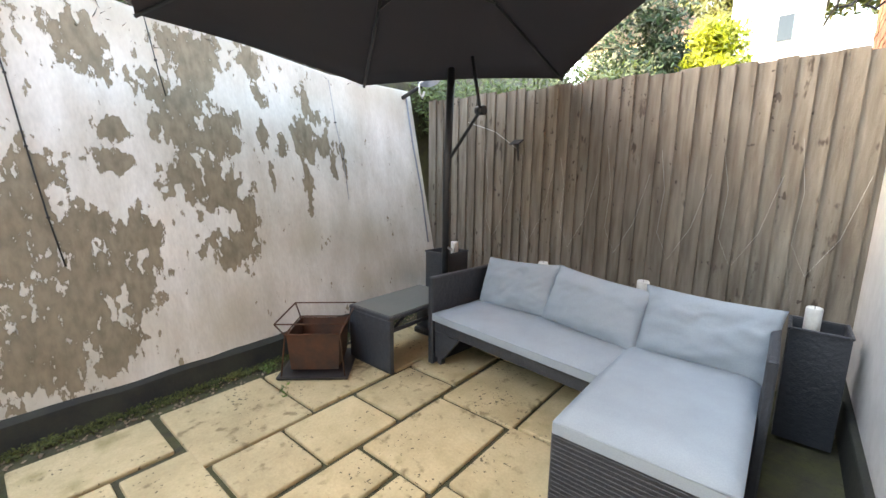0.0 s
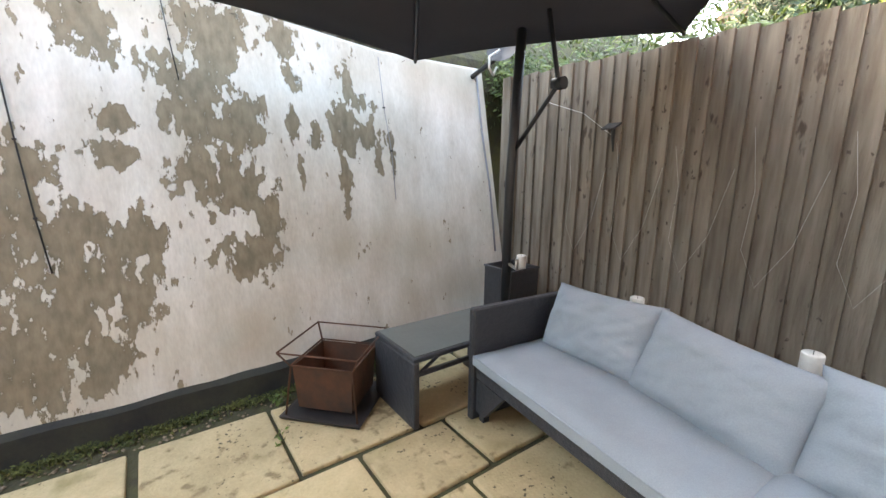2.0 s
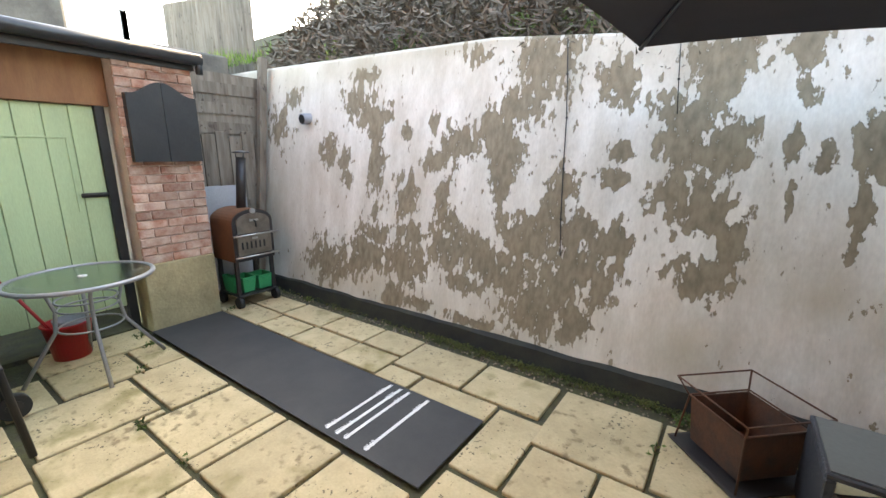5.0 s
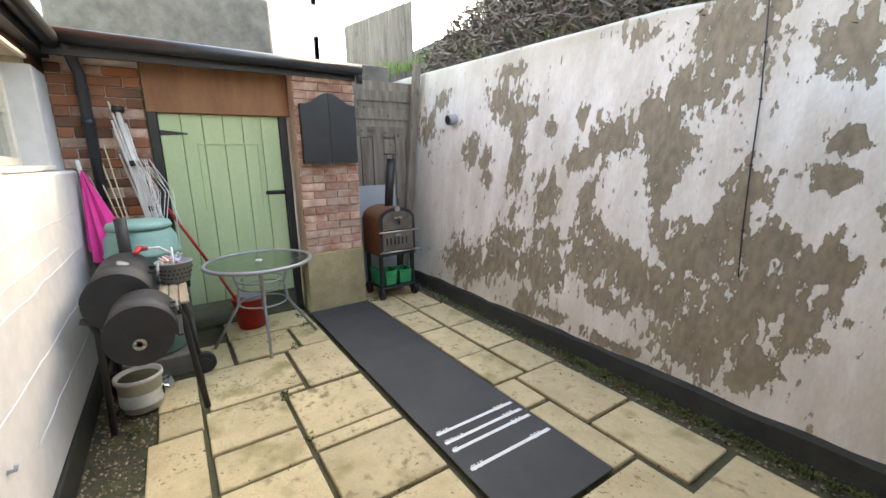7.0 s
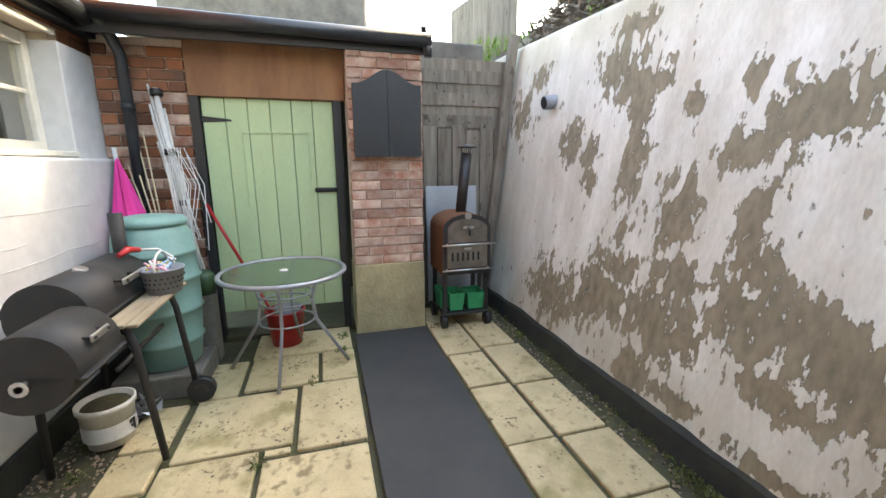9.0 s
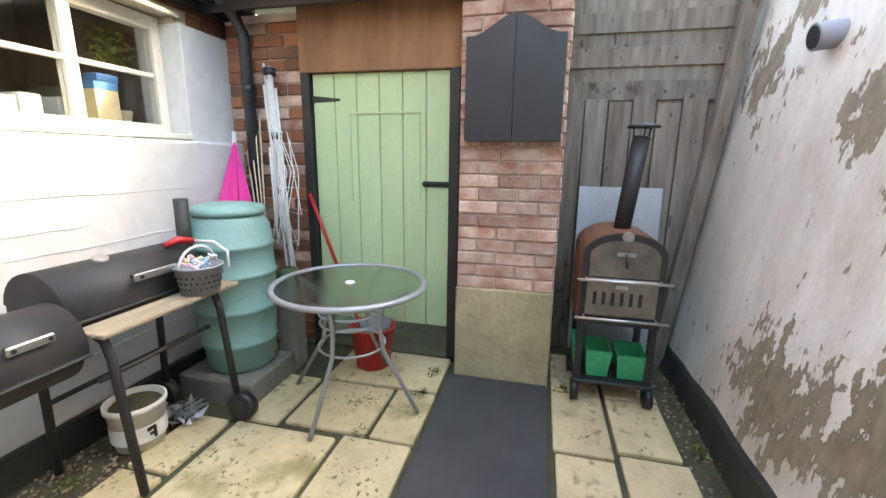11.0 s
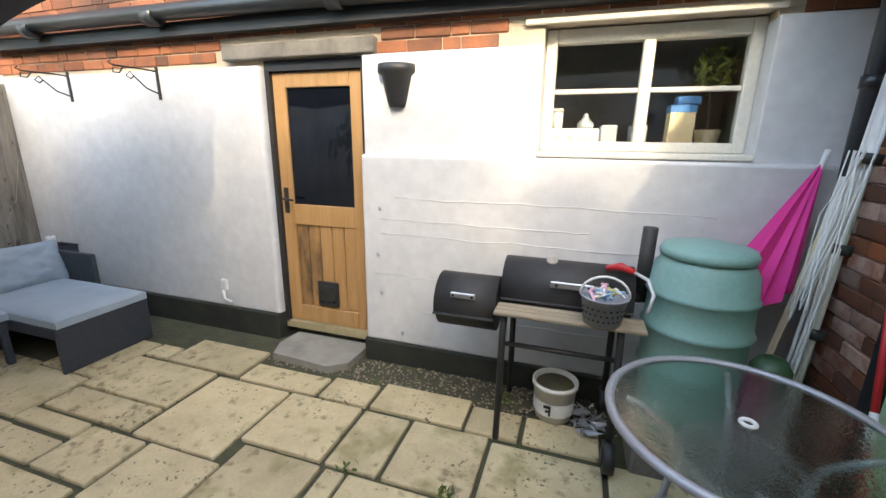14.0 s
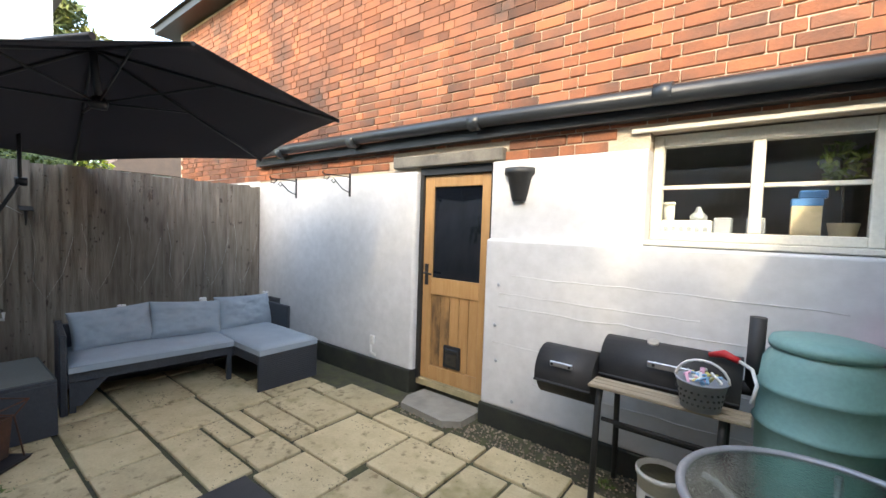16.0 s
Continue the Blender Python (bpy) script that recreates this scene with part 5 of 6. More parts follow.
plinth = tagged(new("barrel_stand", mesh_of("barrel_stand", box(.22, .64, -1.45, -.97, -.03, .13, bevel=.015, seg=2), M_CONCRETE)), "mossy concrete block under the water butt", "block")
butt = thing("water_butt", (.42, -1.22, .13), "ribbed teal plastic water butt with a lid", "water butt")
prof = [(0, .132), (.15, .132), (.165, .15)]
for z, r in ((.3, .185), (.5, .2), (.7, .205), (.86, .2)):
    prof += [(r - .004, z - .012), (r + .008, z), (r - .002, z + .012)]
prof += [(.19, .97), (.165, 1.02), (.16, 1.03), (0, 1.03)]
part("barrel", lathe(bmesh.new(), .42, -1.22, prof, 40), M_BUTT, butt)
part("lid", lathe(bmesh.new(), .42, -1.22, [(0, 1.03), (.172, 1.03), (.176, 1.05), (.165, 1.075), (.1, 1.09), (0, 1.093)], 40), M_BUTT, butt)
butt.matrix_world = Matrix.Translation((.41, -1.2, 0)) @ Matrix.Diagonal((1.1, 1.1, 1, 1)) @ Matrix.Translation((-.42, 1.22, 0)) @ butt.matrix_world
can = thing("watering_can", (.12, -1.25, .5), "dark green plastic watering can behind the butt", "watering can")
part("body", lathe(bmesh.new(), .16, -1.02, [(0, .5), (.07, .5), (.075, .62), (.05, .66), (0, .66)], 20), M_DARKLEAF, can)
part("stand", box(.1, .22, -1.08, -.96, .0, .5), M_CONCRETE, can)

# poles, brolly and tools leaning in the corner
air = thing("rotary_airer", (-.1, -1.2, 0), "folded white rotary clothes airer leaning in the corner", "clothes airer")
for i in range(9):
    a = rng.uniform(-.06, .06)
    part("arm", tube(bmesh.new(), [(.1 + rng.uniform(-.03, .03), -1.02 + rng.uniform(-.05, .06), .35), (-.1 + a * .5, -1.24 + rng.uniform(-.05, .05), 1.95 - rng.uniform(0, .5))], .008, 6), M_POLE, air)
part("pole", tube(bmesh.new(), [(.1, -1.0, .0), (-.11, -1.24, 1.9)], .018, 10), M_POLE, air)
for z in (.75, 1.1, 1.45, 1.85):
    f = z / 1.9
    part("collar", tube(bmesh.new(), [(.1 - .21 * f, -1.0 - .24 * f, z), (.1 - .21 * f - .005, -1.0 - .24 * f, z + .04)], .04, 8), M_BLACK, air)
for i in range(12):
    y0, dz = -1.14 + rng.uniform(-.06, .06), rng.uniform(.3, .55)
    part("line", tube(bmesh.new(), [(-.02 + rng.uniform(-.02, .03), y0, 1.5), (.06, y0 + rng.uniform(0, .16), 1.25), (.09, y0 + rng.uniform(.02, .15), 1.5 - dz - .2), (.05, y0 + .02, 1.1 - dz * .3), (.0, y0 - .02, 1.4)], .003, 5), M_CABLE, air)
br = thing("pink_parasol", (.12, -1.5, 0), "closed pink parasol leaning in the corner", "parasol")
bm = bmesh.new()
tp = Vector((-.08, -1.52, 1.47))
ring_a = []
for i in range(20):
    a = 2 * math.pi * i / 20
    r = .16 + (.05 if i % 2 else -.03)
    ring_a.append(bm.verts.new((.17 + r * math.cos(a) * .8, -1.38 + r * math.sin(a) * .7, .82 + .05 * math.sin(a * 3))))
tv = bm.verts.new(tp)
for i in range(20):
    bm.faces.new((ring_a[i], ring_a[(i + 1) % 20], tv))
bm.faces.new(ring_a)
part("cloth", bm, M_PINK, br)
part("pole", tube(bmesh.new(), [(.27, -1.33, .0), (-.085, -1.525, 1.5)], .014, 8), M_POLE, br)
for i in range(4):
    cane = thing("bamboo_cane", (.15, -1.3, 0), "thin bamboo cane leaning on the wall", "cane", "bamboo canes")
    part("stem", tube(bmesh.new(), [(.2 + i * .02, -1.15 + i * .03, 0), (-.14, -1.36 - i * .04, 1.62 - i * .08)], .005, 6), M_PAPER, cane)
mop = thing("red_mop", (.02, -.9, 0), "red mop handle leaning beside the shed door", "mop")
part("shaft", tube(bmesh.new(), [(-.06, -.79, .62), (-.14, -1.02, 1.1)], .012, 8), M_RED, mop)
part("grip", tube(bmesh.new(), [(-.04, -.73, .5), (-.06, -.79, .62)], .013, 8), M_POLE, mop)
part("lower_shaft", tube(bmesh.new(), [(.02, -.56, .12), (-.04, -.73, .5)], .011, 8), M_RED, mop)
rb = thing("red_mop_bucket", (.02, -.55, 0), "red plastic mop bucket with a grey wringer", "bucket")
part("bucket", lathe(bmesh.new(), .02, -.52, [(0, .005), (.11, .005), (.145, .27), (.152, .27), (.152, .28), (.135, .28), (.1, .03), (0, .03)], 28), M_RED, rb)
wr = bmesh.new()
lathe(wr, .02, -.5, [(0, .2), (.07, .2), (.1, .3), (.105, .3), (.08, .205), (0, .205)], 16)
part("wringer", wr, M_GREYPL, rb)

# glass table
gt = thing("round_glass_table", (.52, -.4, 0), "round grey metal garden table with a rippled glass top", "table")
TX, TY, TR = .43, -.465, .395
part("glass_top", extrude_poly(bmesh.new(), [(TX + (TR - .01) * math.cos(2 * math.pi * i / 64), TY + (TR - .01) * math.sin(2 * math.pi * i / 64), .712) for i in range(64)], (0, 0, .006)), M_TABLEGLASS, gt).visible_shadow = False
part("rim", tube(bmesh.new(), [(TX + TR * math.cos(2 * math.pi * i / 48), TY + TR * math.sin(2 * math.pi * i / 48), .712) for i in range(49)], .016, 10, ends=False), M_ALU, gt)
hole = bmesh.new()
tube(hole, [(TX + .02 * math.cos(2 * math.pi * i / 16), TY + .02 * math.sin(2 * math.pi * i / 16), .72) for i in range(17)], .007, 8, ends=False)
part("parasol_ring", hole, M_TUB, gt)
for i in range(4):
    a = radians(-7 + 90 * i)
    d = Vector((math.cos(a), math.sin(a), 0))
    o = Vector((TX, TY, 0))
    part("leg", tube(bmesh.new(), [o + d * .34 + Vector((0, 0, .7)), o + d * .3 + Vector((0, 0, .69)), o + d * .2 + Vector((0, 0, .62)), o + d * .17 + Vector((0, 0, .5)), o + d * .19 + Vector((0, 0, .35)), o + d * .395 + Vector((0, 0, .01))], .012, 8), M_ALU, gt)
for z, r in ((.36, .18), (.5, .165), (.56, .17)):
    part("ring", tube(bmesh.new(), [(TX + r * math.cos(2 * math.pi * i / 24), TY + r * math.sin(2 * math.pi * i / 24), z) for i in range(25)], .007, 6, ends=False), M_ALU, gt)

gt.matrix_world = Matrix.Diagonal((1, 1, .96, 1)) @ gt.matrix_world

# ---- fittings on the walls ----
wp = thing("wall_pot", (2.08, -1.6, 1.72), "black half-round plastic wall pot", "plant pot")
bm = bmesh.new()
rings = []
for r, z in ((.06, 1.73), (.075, 1.76), (.115, 1.91), (.145, 1.93), (.145, 1.975), (.125, 1.975), (.105, 1.92)):
    rings.append([bm.verts.new((2.1 + .82 * r * math.cos(math.pi * i / 14), -1.617 + r * .75 * math.sin(math.pi * i / 14), z + (.012 * math.sin(i * 2.1) if z > 1.98 else 0))) for i in range(15)])
for A, B in zip(rings, rings[1:]):
    for i in range(14):
        bm.faces.new((A[i], A[i + 1], B[i + 1], B[i])).smooth = True
bm.faces.new(rings[0])
part("pot", bm, M_BLACK, wp)
wp.matrix_world = Matrix.Translation((0, 0, -.015)) @ wp.matrix_world
for x in (4.03, 5.0):
    hb = thing("hanging_bracket", (x, -1.6, 1.8), "black scrolled iron hanging-basket bracket", "bracket", "hanging brackets")
    part("back_bar", box(x - .009, x + .009, -1.6, -1.588, 1.79, 2.02), M_BLACK, hb)
    part("arm", tube(bmesh.new(), [(x, -1.59, 1.985), (x + .01, -1.5, 1.99), (x + .02, -1.3, 1.985), (x + .02, -1.27, 2.0), (x + .02, -1.285, 2.015)], .006, 6), M_BLACK, hb)
    part("scroll", tube(bmesh.new(), [(x, -1.59, 1.83), (x, -1.5, 1.86), (x + .01, -1.44, 1.92), (x + .01, -1.4, 1.96), (x + .01, -1.37, 1.93), (x + .01, -1.4, 1.91), (x + .01, -1.42, 1.93)], .005, 6), M_BLACK, hb)
    part("scroll", tube(bmesh.new(), [(x + .015, -1.36, 1.98), (x + .015, -1.33, 1.94), (x + .015, -1.29, 1.94), (x + .015, -1.29, 1.97)], .005, 6), M_BLACK, hb)
soc = thing("vent_outlet", (3.62, -1.59, .35), "small white plastic outlet on the wall", "outlet")
part("cover", box(3.6, 3.66, -1.6, -1.57, .33, .42, bevel=.008), M_TUB, soc)
part("pipe", tube(bmesh.new(), [(3.63, -1.57, .33), (3.62, -1.56, .26), (3.55, -1.56, .24)], .012, 8), M_TUB, soc)
for x, z in ((2.2, 1.08), (2.22, .77), (2.2, .5), (2.05, .22)):
    hk = thing("wall_hook", (x, -1.55, z), "small painted-over hook on the white wall", "hook", "wall hooks")
    part("peg", tube(bmesh.new(), [(x, -1.552, z), (x, -1.53, z), (x, -1.525, z + .02)], .007, 6), M_ZINC, hk)
vp = thing("waste_pipe", (.18, 1.62, 1.87), "short dark pipe end in the wall", "pipe")
part("pipe", tube(bmesh.new(), [(.18, 1.72, 1.88), (.18, 1.57, 1.86)], .055, 20), M_GREYPL, vp)
part("bore", tube(bmesh.new(), [(.18, 1.572, 1.8605), (.18, 1.567, 1.86)], .045, 20), M_BLACK, vp)


def wall_cable(points, r, mat_, label):
    pts = [(x, wall_face(x, z) - .012, z) for x, z in points]
    c = thing("wall_cable", pts[-1], label, "cable", "cables on the peeling wall")
    part("cable", tube(bmesh.new(), pts, r, 6), mat_, c)
    for x, yy, z in pts[1:-1]:
        part("clip", box(x - .007, x + .007, yy - .006, yy + .008, z - .005, z + .005), M_BLACK, c)


wall_cable([(2.87, 2.3), (2.9, 2.05), (2.935, 1.75), (2.96, 1.4), (2.99, 1.05), (3.02, .8)], .004, M_BLACK, "old dark cable hanging down the peeling wall")
wall_cable([(3.58, 2.2), (3.6, 1.95), (3.62, 1.74)], .003, M_BLACK, "short dark cable end on the peeling wall")
wall_cable([(4.85, 2.05), (4.85, 1.7), (4.87, 1.4), (4.86, 1.06)], .0025, M_GREYPL, "thin grey cable down the white wall")
wall_cable([(5.76, 2.05), (5.75, 1.6), (5.77, 1.1), (5.75, .6)], .009, M_GREYPL, "grey cable clipped down the corner of the wall")
dish = thing("satellite_dish", (5.55, 1.4, 2.05), "dark satellite dish with a white cable loop", "satellite dish")
bm = bmesh.new()
lathe(bm, 0, 0, [(0, 0), (.1, .012), (.2, .05), (.205, .05), (.1, .004), (0, -.008)], 28)
o = part("dish", bm, M_DARKMETAL, None)
o.parent = dish
o.matrix_parent_inverse = dish.matrix_world.inverted()
o.matrix_basis = pose(5.74, 1.5, 2.16, 60, 0, -60) @ Matrix.Diagonal((.6, .6, .6, 1))
part("mount", tube(bmesh.new(), [(5.72, 1.86, 2.02), (5.74, 1.52, 2.14)], .02, 8), M_DARKMETAL, dish)
part("cable", tube(bmesh.new(), [(5.7, 1.5, 2.16), (5.6, 1.5, 2.1), (5.6, 1.5, 2.02), (5.66, 1.52, 1.98), (5.72, 1.55, 2.05)], .009, 8), M_CABLE, dish)
sl = thing("solar_light_panel", (5.7, .56, 1.5), "small black solar panel spiked to the fence", "solar light")
o = part("panel", box(-.045, .045, -.045, .045, -.006, .006, bevel=.003), M_BLACK, None)
o.parent = sl
o.matrix_parent_inverse = sl.matrix_world.inverted()
o.matrix_basis = pose(5.78, .56, 1.55, 0, -25, 0)
part("spike", tube(bmesh.new(), [(5.8, .56, 1.55), (5.82, .56, 1.4)], [.015, .006], 8), M_BLACK, sl)
fl_ = thing("fairy_lights", (5.73, 0, 1.2), "thin clear fairy-light wire looped over the fence", "string lights")
part("wire", tube(bmesh.new(), [(5.825, 1.1, 1.75), (5.824, .8, 1.65), (5.823, .58, 1.5)], .0022, 5), M_CABLE, fl_)
for i in range(7):
    yy = .9 - i * .36
    part("wire", tube(bmesh.new(), [(5.823, yy, 1.5 - .04 * (i % 3)), (5.822, yy - .04, 1.2), (5.823, yy - .02, .9), (5.823, yy - .1, .72), (5.823, yy - .22, .95), (5.822, yy - .3, 1.3)], .0007, 4), M_CABLE, fl_)

# ---- beyond the walls ----
bram = bmesh.new()
for _ in range(15000):
    x = rng.uniform(-1.2, 5.3)
    yy = rng.uniform(1.88, 3.2)
    z = wall_top(x) + (yy - 1.9) * 1.0 + rng.uniform(-.3, .22)
    a = Vector((rng.gauss(0, 1), rng.gauss(0, 1), rng.gauss(0, .6))).normalized() * rng.uniform(.03, .12)
    b = a.orthogonal().normalized() * .011
    p = Vector((x, yy, z))
    q = [bram.verts.new(v) for v in (p - a, p + b, p + a, p - b)]
    bram.faces.new(q)
tagged(new("dry_brambles", mesh_of("dry_brambles", bram, M_DEAD)), "tangle of dry brown brambles on top of the bank", "brambles", kind="stuff")
gl = bmesh.new()
for x, yy, n in ((.2, 2.0, 40), (1.2, 2.05, 60), (2.4, 2.1, 90), (2.9, 2.05, 50), (3.6, 2.1, 80), (.7, 2.4, 50)):
    leaves(gl, (x, yy, wall_top(x) + .12), (.2, .15, .14), n, .03, rng)
tagged(new("bank_leaves", mesh_of("bank_leaves", gl, M_IVY)), "green leaves among the brambles on the bank", "leaves", kind="stuff")
ivy = bmesh.new()
for _ in range(110):
    leaves(ivy, (rng.uniform(6.1, 7.4), rng.uniform(.0, 2.8), rng.uniform(1.6, 2.3)), (.3, .3, .22), 150, .035, rng)
ivyob = thing("ivy_hedge", (6.5, 1.3, 0), "dense green ivy hedge behind the fence", "hedge")
part("foliage", ivy, M_IVY, ivyob)
part("stem", tube(bmesh.new(), [(6.5, 1.3, -.1), (6.5, 1.4, 1.2), (6.6, 1.2, 2.0)], [.06, .05, .02], 8), M_BARK, ivyob)


def bush(name, at, height, radii, mat_, n, size, label, clumps=26, taper=.75):
    t = thing(name, (at[0], at[1], 0), label, "tree")
    bm_ = bmesh.new()
    base = at[2]
    part("trunk", tube(bmesh.new(), [(at[0], at[1], -.1), (at[0] + .05, at[1], base), (at[0], at[1] + .05, base + height * .7)], [.12, .09, .03], 8), M_BARK, t)
    for i in range(5):
        a = i * 1.26
        part("limb", tube(bmesh.new(), [(at[0], at[1], base * .7 + i * .1), (at[0] + radii * .6 * math.cos(a), at[1] + radii * .6 * math.sin(a), base + height * .5)], [.05, .015], 6), M_BARK, t)
    for _ in range(clumps):
        f = rng.random()
        r = radii * (1 - f * taper) * rng.uniform(.3, 1)
        a = rng.uniform(0, 6.28)
        leaves(bm_, (at[0] + r * math.cos(a), at[1] + r * math.sin(a), base + height * f), (radii * .3, radii * .3, height * .13), n, size, rng)
    part("crown", bm_, mat_, t)
    return t


bush("conifer", (10.0, .9, 1.3), 2.6, 1.0, M_DARKLEAF, 170, .065, "dark green conifer beyond the fence", 80, .4)
bush("golden_shrub", (9.6, -.25, 1.6), 1.7, .75, M_GOLD, 140, .05, "bright golden-leaved shrub beyond the fence", 56)
bush("garden_tree", (21.0, 1.2, 5.0), 5.0, 3.0, M_TREE, 150, .16, "pale green tree above the rooftops", 40)
bush("far_tree", (22.0, -1.0, 7.2), 4.2, 2.8, M_TREE, 150, .2, "pale green tree behind the house roofs", 60)
# tree and shrub added as sun blockers: dappled shade on the lower white wall
bush("bank_tree", (-1.3, 4.4, 2.7), 2.5, .9, M_TREE, 90, .065, "thin leafy tree added on the bank to dapple the house wall", 60, .35)
bush("bank_shrub", (.1, 4.4, 2.6), 2.75, 1.1, M_TREE, 110, .07, "straggly shrub added on the bank to shade the lower house wall", 70, .35)
# row of added thickets that keeps sun off the white wall beside the door
for hx, hh in ((1.3, 3.0), (2.6, 3.3), (3.9, 3.3), (5.2, 3.0)):
    bush("bank_thicket", (hx, 4.4, 2.6), hh, 1.3, M_IVY, 120, .075, "dense thicket added on the bank to shade the house wall", 60, .25)



def house(name, x0, x1, y0, y1, h, mat_, label, ridge=1.6):
    t = thing(name, ((x0 + x1) / 2, (y0 + y1) / 2, 0), label, "house")
    part("wall", box(x0, x1, y0, y1, -.1, h), mat_, t)
    part("roof", extrude_poly(bmesh.new(), [(x0 - .2, y0 - .2, h), (x0 - .2, y1 + .2, h), (x0 - .2, (y0 + y1) / 2, h + ridge)], (x1 - x0 + .4, 0, 0)), M_ROOFTILE, t)
    return t


ph = house("pale_house", 16.5, 22, -1.3, .55, 7.5, M_PALE, "tall pale rendered house in the distance")
part("window", box(16.47, 16.5, -.75, -.45, 4.6, 5.2), M_DARKGLASS, ph)
chh = house("cream_house", 17, 23, 1.2, 4.6, 5.3, M_CREAM, "cream rendered house with a dark window")
w_ = part("window", box(16.95, 17.0, 1.45, 2.2, 3.4, 4.8), M_DARKGLASS, chh)
part("window_frame", box(16.94, 16.99, 2.2, 2.28, 3.4, 4.85), M_BLACK, w_)
wh_ = house("white_cottage", 13, 16, -3.9, -1.65, 2.6, M_PALE, "white cottage with a red brick chimney", .9)
part("chimney", box(13.4, 13.9, -2.45, -2.05, 3.0, 4.4), M_TILERED, wh_)

old = structure("old_wall", box(-3.0, -2.6, -1.9, .5, -.05, 3.65, bevel=.03), M_CONCRETE, "weathered concrete wall behind the shed roof", "wall")
structure("old_wall_low", box(-2.6, -1.1, .75, 1.55, -.05, 2.62, bevel=.02), M_CONCRETE, "low grey wall behind the alley fence", "wall")
cons = thing("conservatory", (-4.6, .8, 2.4), "white framed conservatory with blue-green glazing", "conservatory")
for a in ((-5.6, -4.4, .3, .36, 3.25, 4.35), (-4.46, -4.4, .3, 1.75, 3.25, 3.75), (-4.46, -4.4, .3, 1.75, 4.30, 4.39), (-4.46, -4.4, 1.66, 1.75, 3.25, 4.39), (-4.46, -4.4, .3, .4, 3.25, 4.95), (-4.46, -4.4, 1.0, 1.06, 3.75, 4.30)):
    part("frame", box(*a), M_UPVC, cons)
part("pane", box(-4.44, -4.42, .4, 1.66, 4.80, 5.35), M_CONSGLASS, cons)
part("roof_frame", extrude_poly(bmesh.new(), [(-4.46, -1.6, 5.55), (-4.46, 1.8, 4.39), (-4.46, 1.8, 4.47), (-4.46, -1.6, 5.65)], (.08, 0, 0)), M_UPVC, cons)
part("roof_pane", extrude_poly(bmesh.new(), [(-4.44, -1.6, 4.35), (-4.44, 1.66, 4.39), (-4.44, -1.6, 5.55)], (.02, 0, 0)), M_CONSGLASS, cons)
part("base", box(-5.6, -4.4, -1.6, 1.75, -.05, 3.25), M_UPVC, cons)
uf = thing("bank_fence", (-2.6, 2.2, 2.4), "grey timber fence on the bank", "fence")
for i in range(14):
    x = -3.6 + i * .17
    part("board", box(x, x + .168, 1.96, 1.985, 2.1, 3.75 - .02 * i, bevel=.004), M_FENCE, uf)
gr = bmesh.new()
for _ in range(700):
    x, yy = rng.uniform(-2.6, -1.0), rng.uniform(1.5, 2.1)
    p = Vector((x, yy, 2.62 + max(0, yy - 1.9) * .8))
    d = Vector((rng.gauss(0, .3), rng.gauss(0, .3), 1)).normalized() * rng.uniform(.06, .16)
    b = Vector((rng.gauss(0, 1), rng.gauss(0, 1), 0)).normalized() * .006
    gr.faces.new([gr.verts.new(v) for v in (p - b, p + b, p + d)])
tagged(new("grass", mesh_of("grass", gr, M_GRASS)), "bright green grass on the bank", "grass", kind="stuff")

# ---- bricks, last ----
BRICK, HALF = {}, {}
for key, mat_ in (("wall", M_BRICK), ("pier", M_PIER)):
    BRICK[key] = mesh_of("brick", box(-.1105, .1105, -.014, .014, -.0345, .0345, bevel=.006), mat_)
    HALF[key] = mesh_of("brick", box(-.0535, .0535, -.014, .014, -.0345, .0345, bevel=.006), mat_)


def lay(parent, key, mesh, x, y_, z, turn):
    ob = new("brick", mesh)
    ob.parent = parent
    ob.matrix_parent_inverse = parent.matrix_world.inverted()
    ob.matrix_basis = pose(x, y_, z, rng.uniform(-.6, .6), rng.uniform(-.6, .6), turn + rng.uniform(-.6, .6))


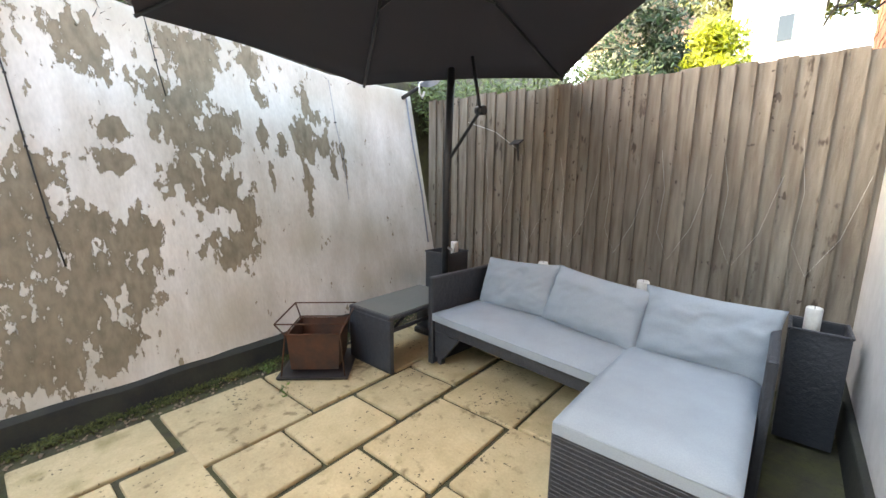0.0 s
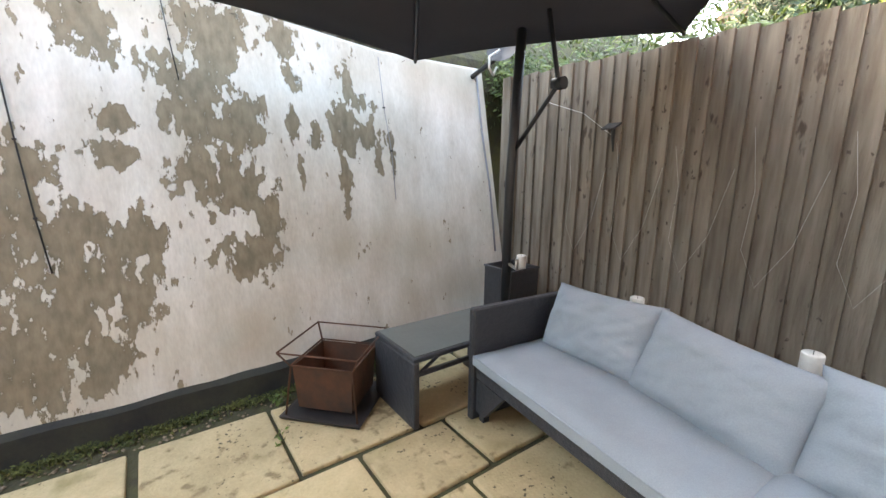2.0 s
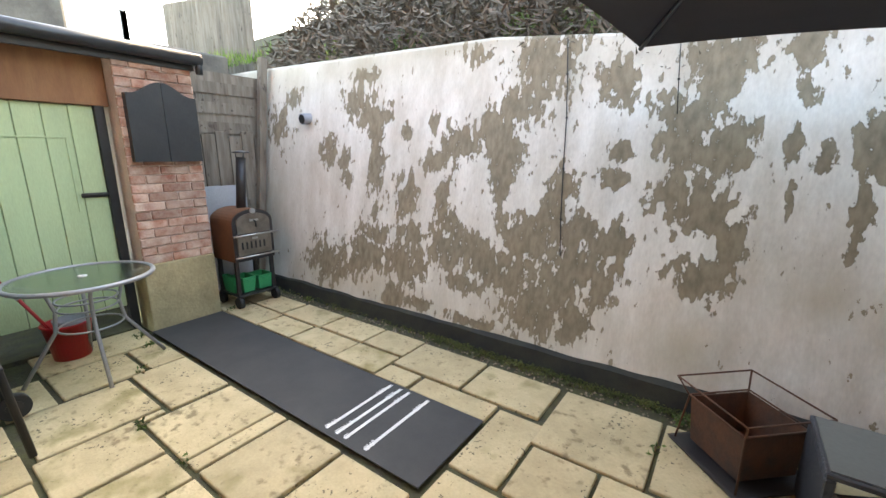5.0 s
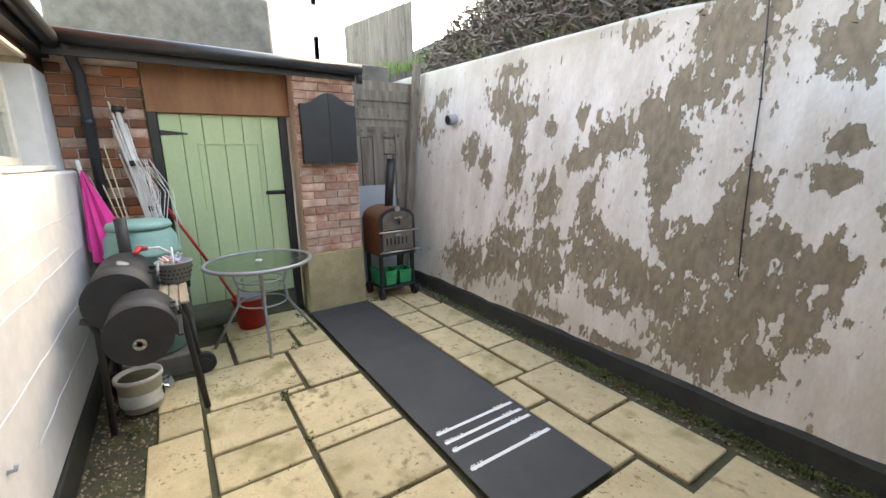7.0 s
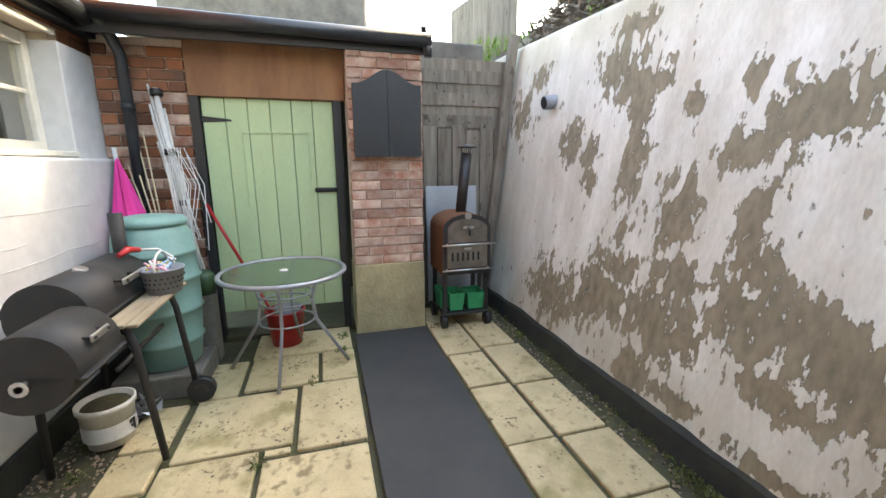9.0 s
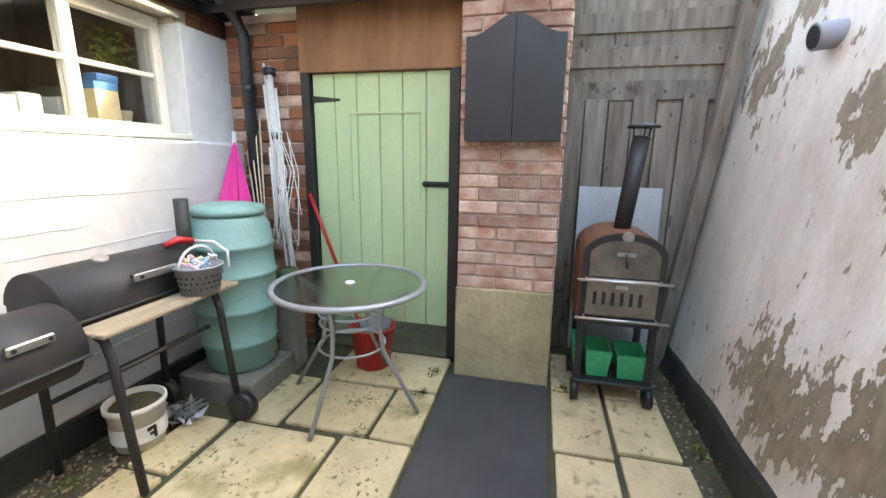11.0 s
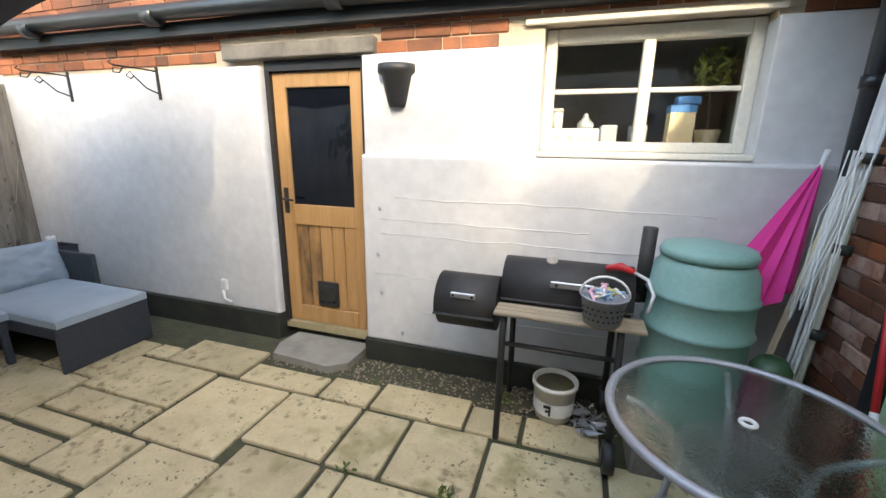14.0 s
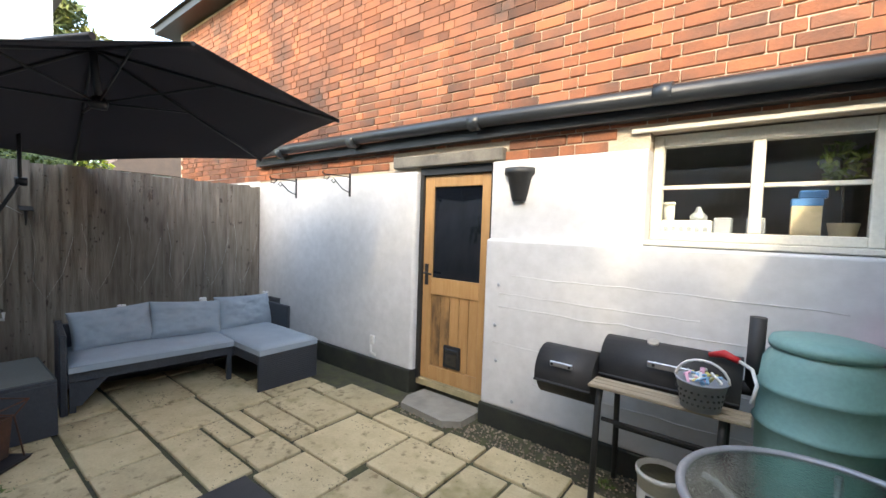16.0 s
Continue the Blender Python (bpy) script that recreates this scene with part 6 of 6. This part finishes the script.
bpy.context.view_layer.update()
rest = bmesh.new()
count, COURSE = 0, .0765
for r in range(34):
    z = 2.035 + .036 + r * COURSE
    if z > 4.57:
        break
    x = -.55 + (.06 if r % 2 else 0)
    i = 0
    while x < 8.5:
        half = (i % 3 == 2) if r % 2 else (i % 3 == 0)
        w = .102 if half else .216
        c = x + w / 2
        behind = z < 2.16 and 2.2 < c < 3.47
        if not behind and not (z < 2.22 and .05 < c < 1.4):
            near = (1.1 < c < 5.6 and z < 2.25) or (.3 < c < 4.4 and 2.38 < z < 3.1)
            if near and count < 300:
                lay(brickwall, "wall", (HALF if half else BRICK)["wall"], c, -1.668 + rng.uniform(-.003, .003), z, 0)
                count += 1
            else:
                e = rng.uniform(-.003, .003)
                bx(rest, x - .002, x + w + .002, -1.69, -1.654 + e, z - .0345, z + .0345)
        x += w + .011
        i += 1
tagged(part("bricks", rest, M_BRICKS, brickwall), kind="stuff")
for r in range(22):
    z = .62 + r * .075
    if z > 2.22:
        break
    for face in ("front", "side"):
        span, pos, i = (.557, .0, 0) if face == "front" else (.3, .0, 0)
        while pos < span - .04:
            half = (i == 0 and r % 2 == 1)
            w = min(.102 if half else .216, span - pos)
            m = HALF["pier"] if w < .15 else BRICK["pier"]
            sc = w / (.102 if w < .15 else .216)
            ob = new("brick", m)
            ob.parent = pier
            if face == "front":
                ob.matrix_basis = pose(-.008 + rng.uniform(-.004, .004), .036 + pos + w / 2, z, 0, 0, 90) @ Matrix.Diagonal((sc, 1, 1, 1))
            else:
                ob.matrix_basis = pose(-.012 - pos - w / 2, .592 + rng.uniform(-.004, .003), z, 0, 0, 0) @ Matrix.Diagonal((sc, 1, 1, 1))
            pos += w + .011
            i += 1
for r in range(30):
    z = .04 + r * .0755
    if z > 2.22:
        break
    pos, i = 0, 0
    while pos < .5:
        w = min(.102 if (i == 0 and r % 2) else .216, .54 - pos)
        ob = new("brick", HALF["wall"] if w < .15 else BRICK["pier" if rng.random() < .5 else "wall"])
        ob.parent = shedside
        sc = w / (.102 if w < .15 else .216)
        ob.matrix_basis = pose(-.212 + rng.uniform(-.004, .004), -1.075 - pos - w / 2, z, 0, 0, 90) @ Matrix.Diagonal((sc, 1, 1, 1))
        pos += w + .011
        i += 1
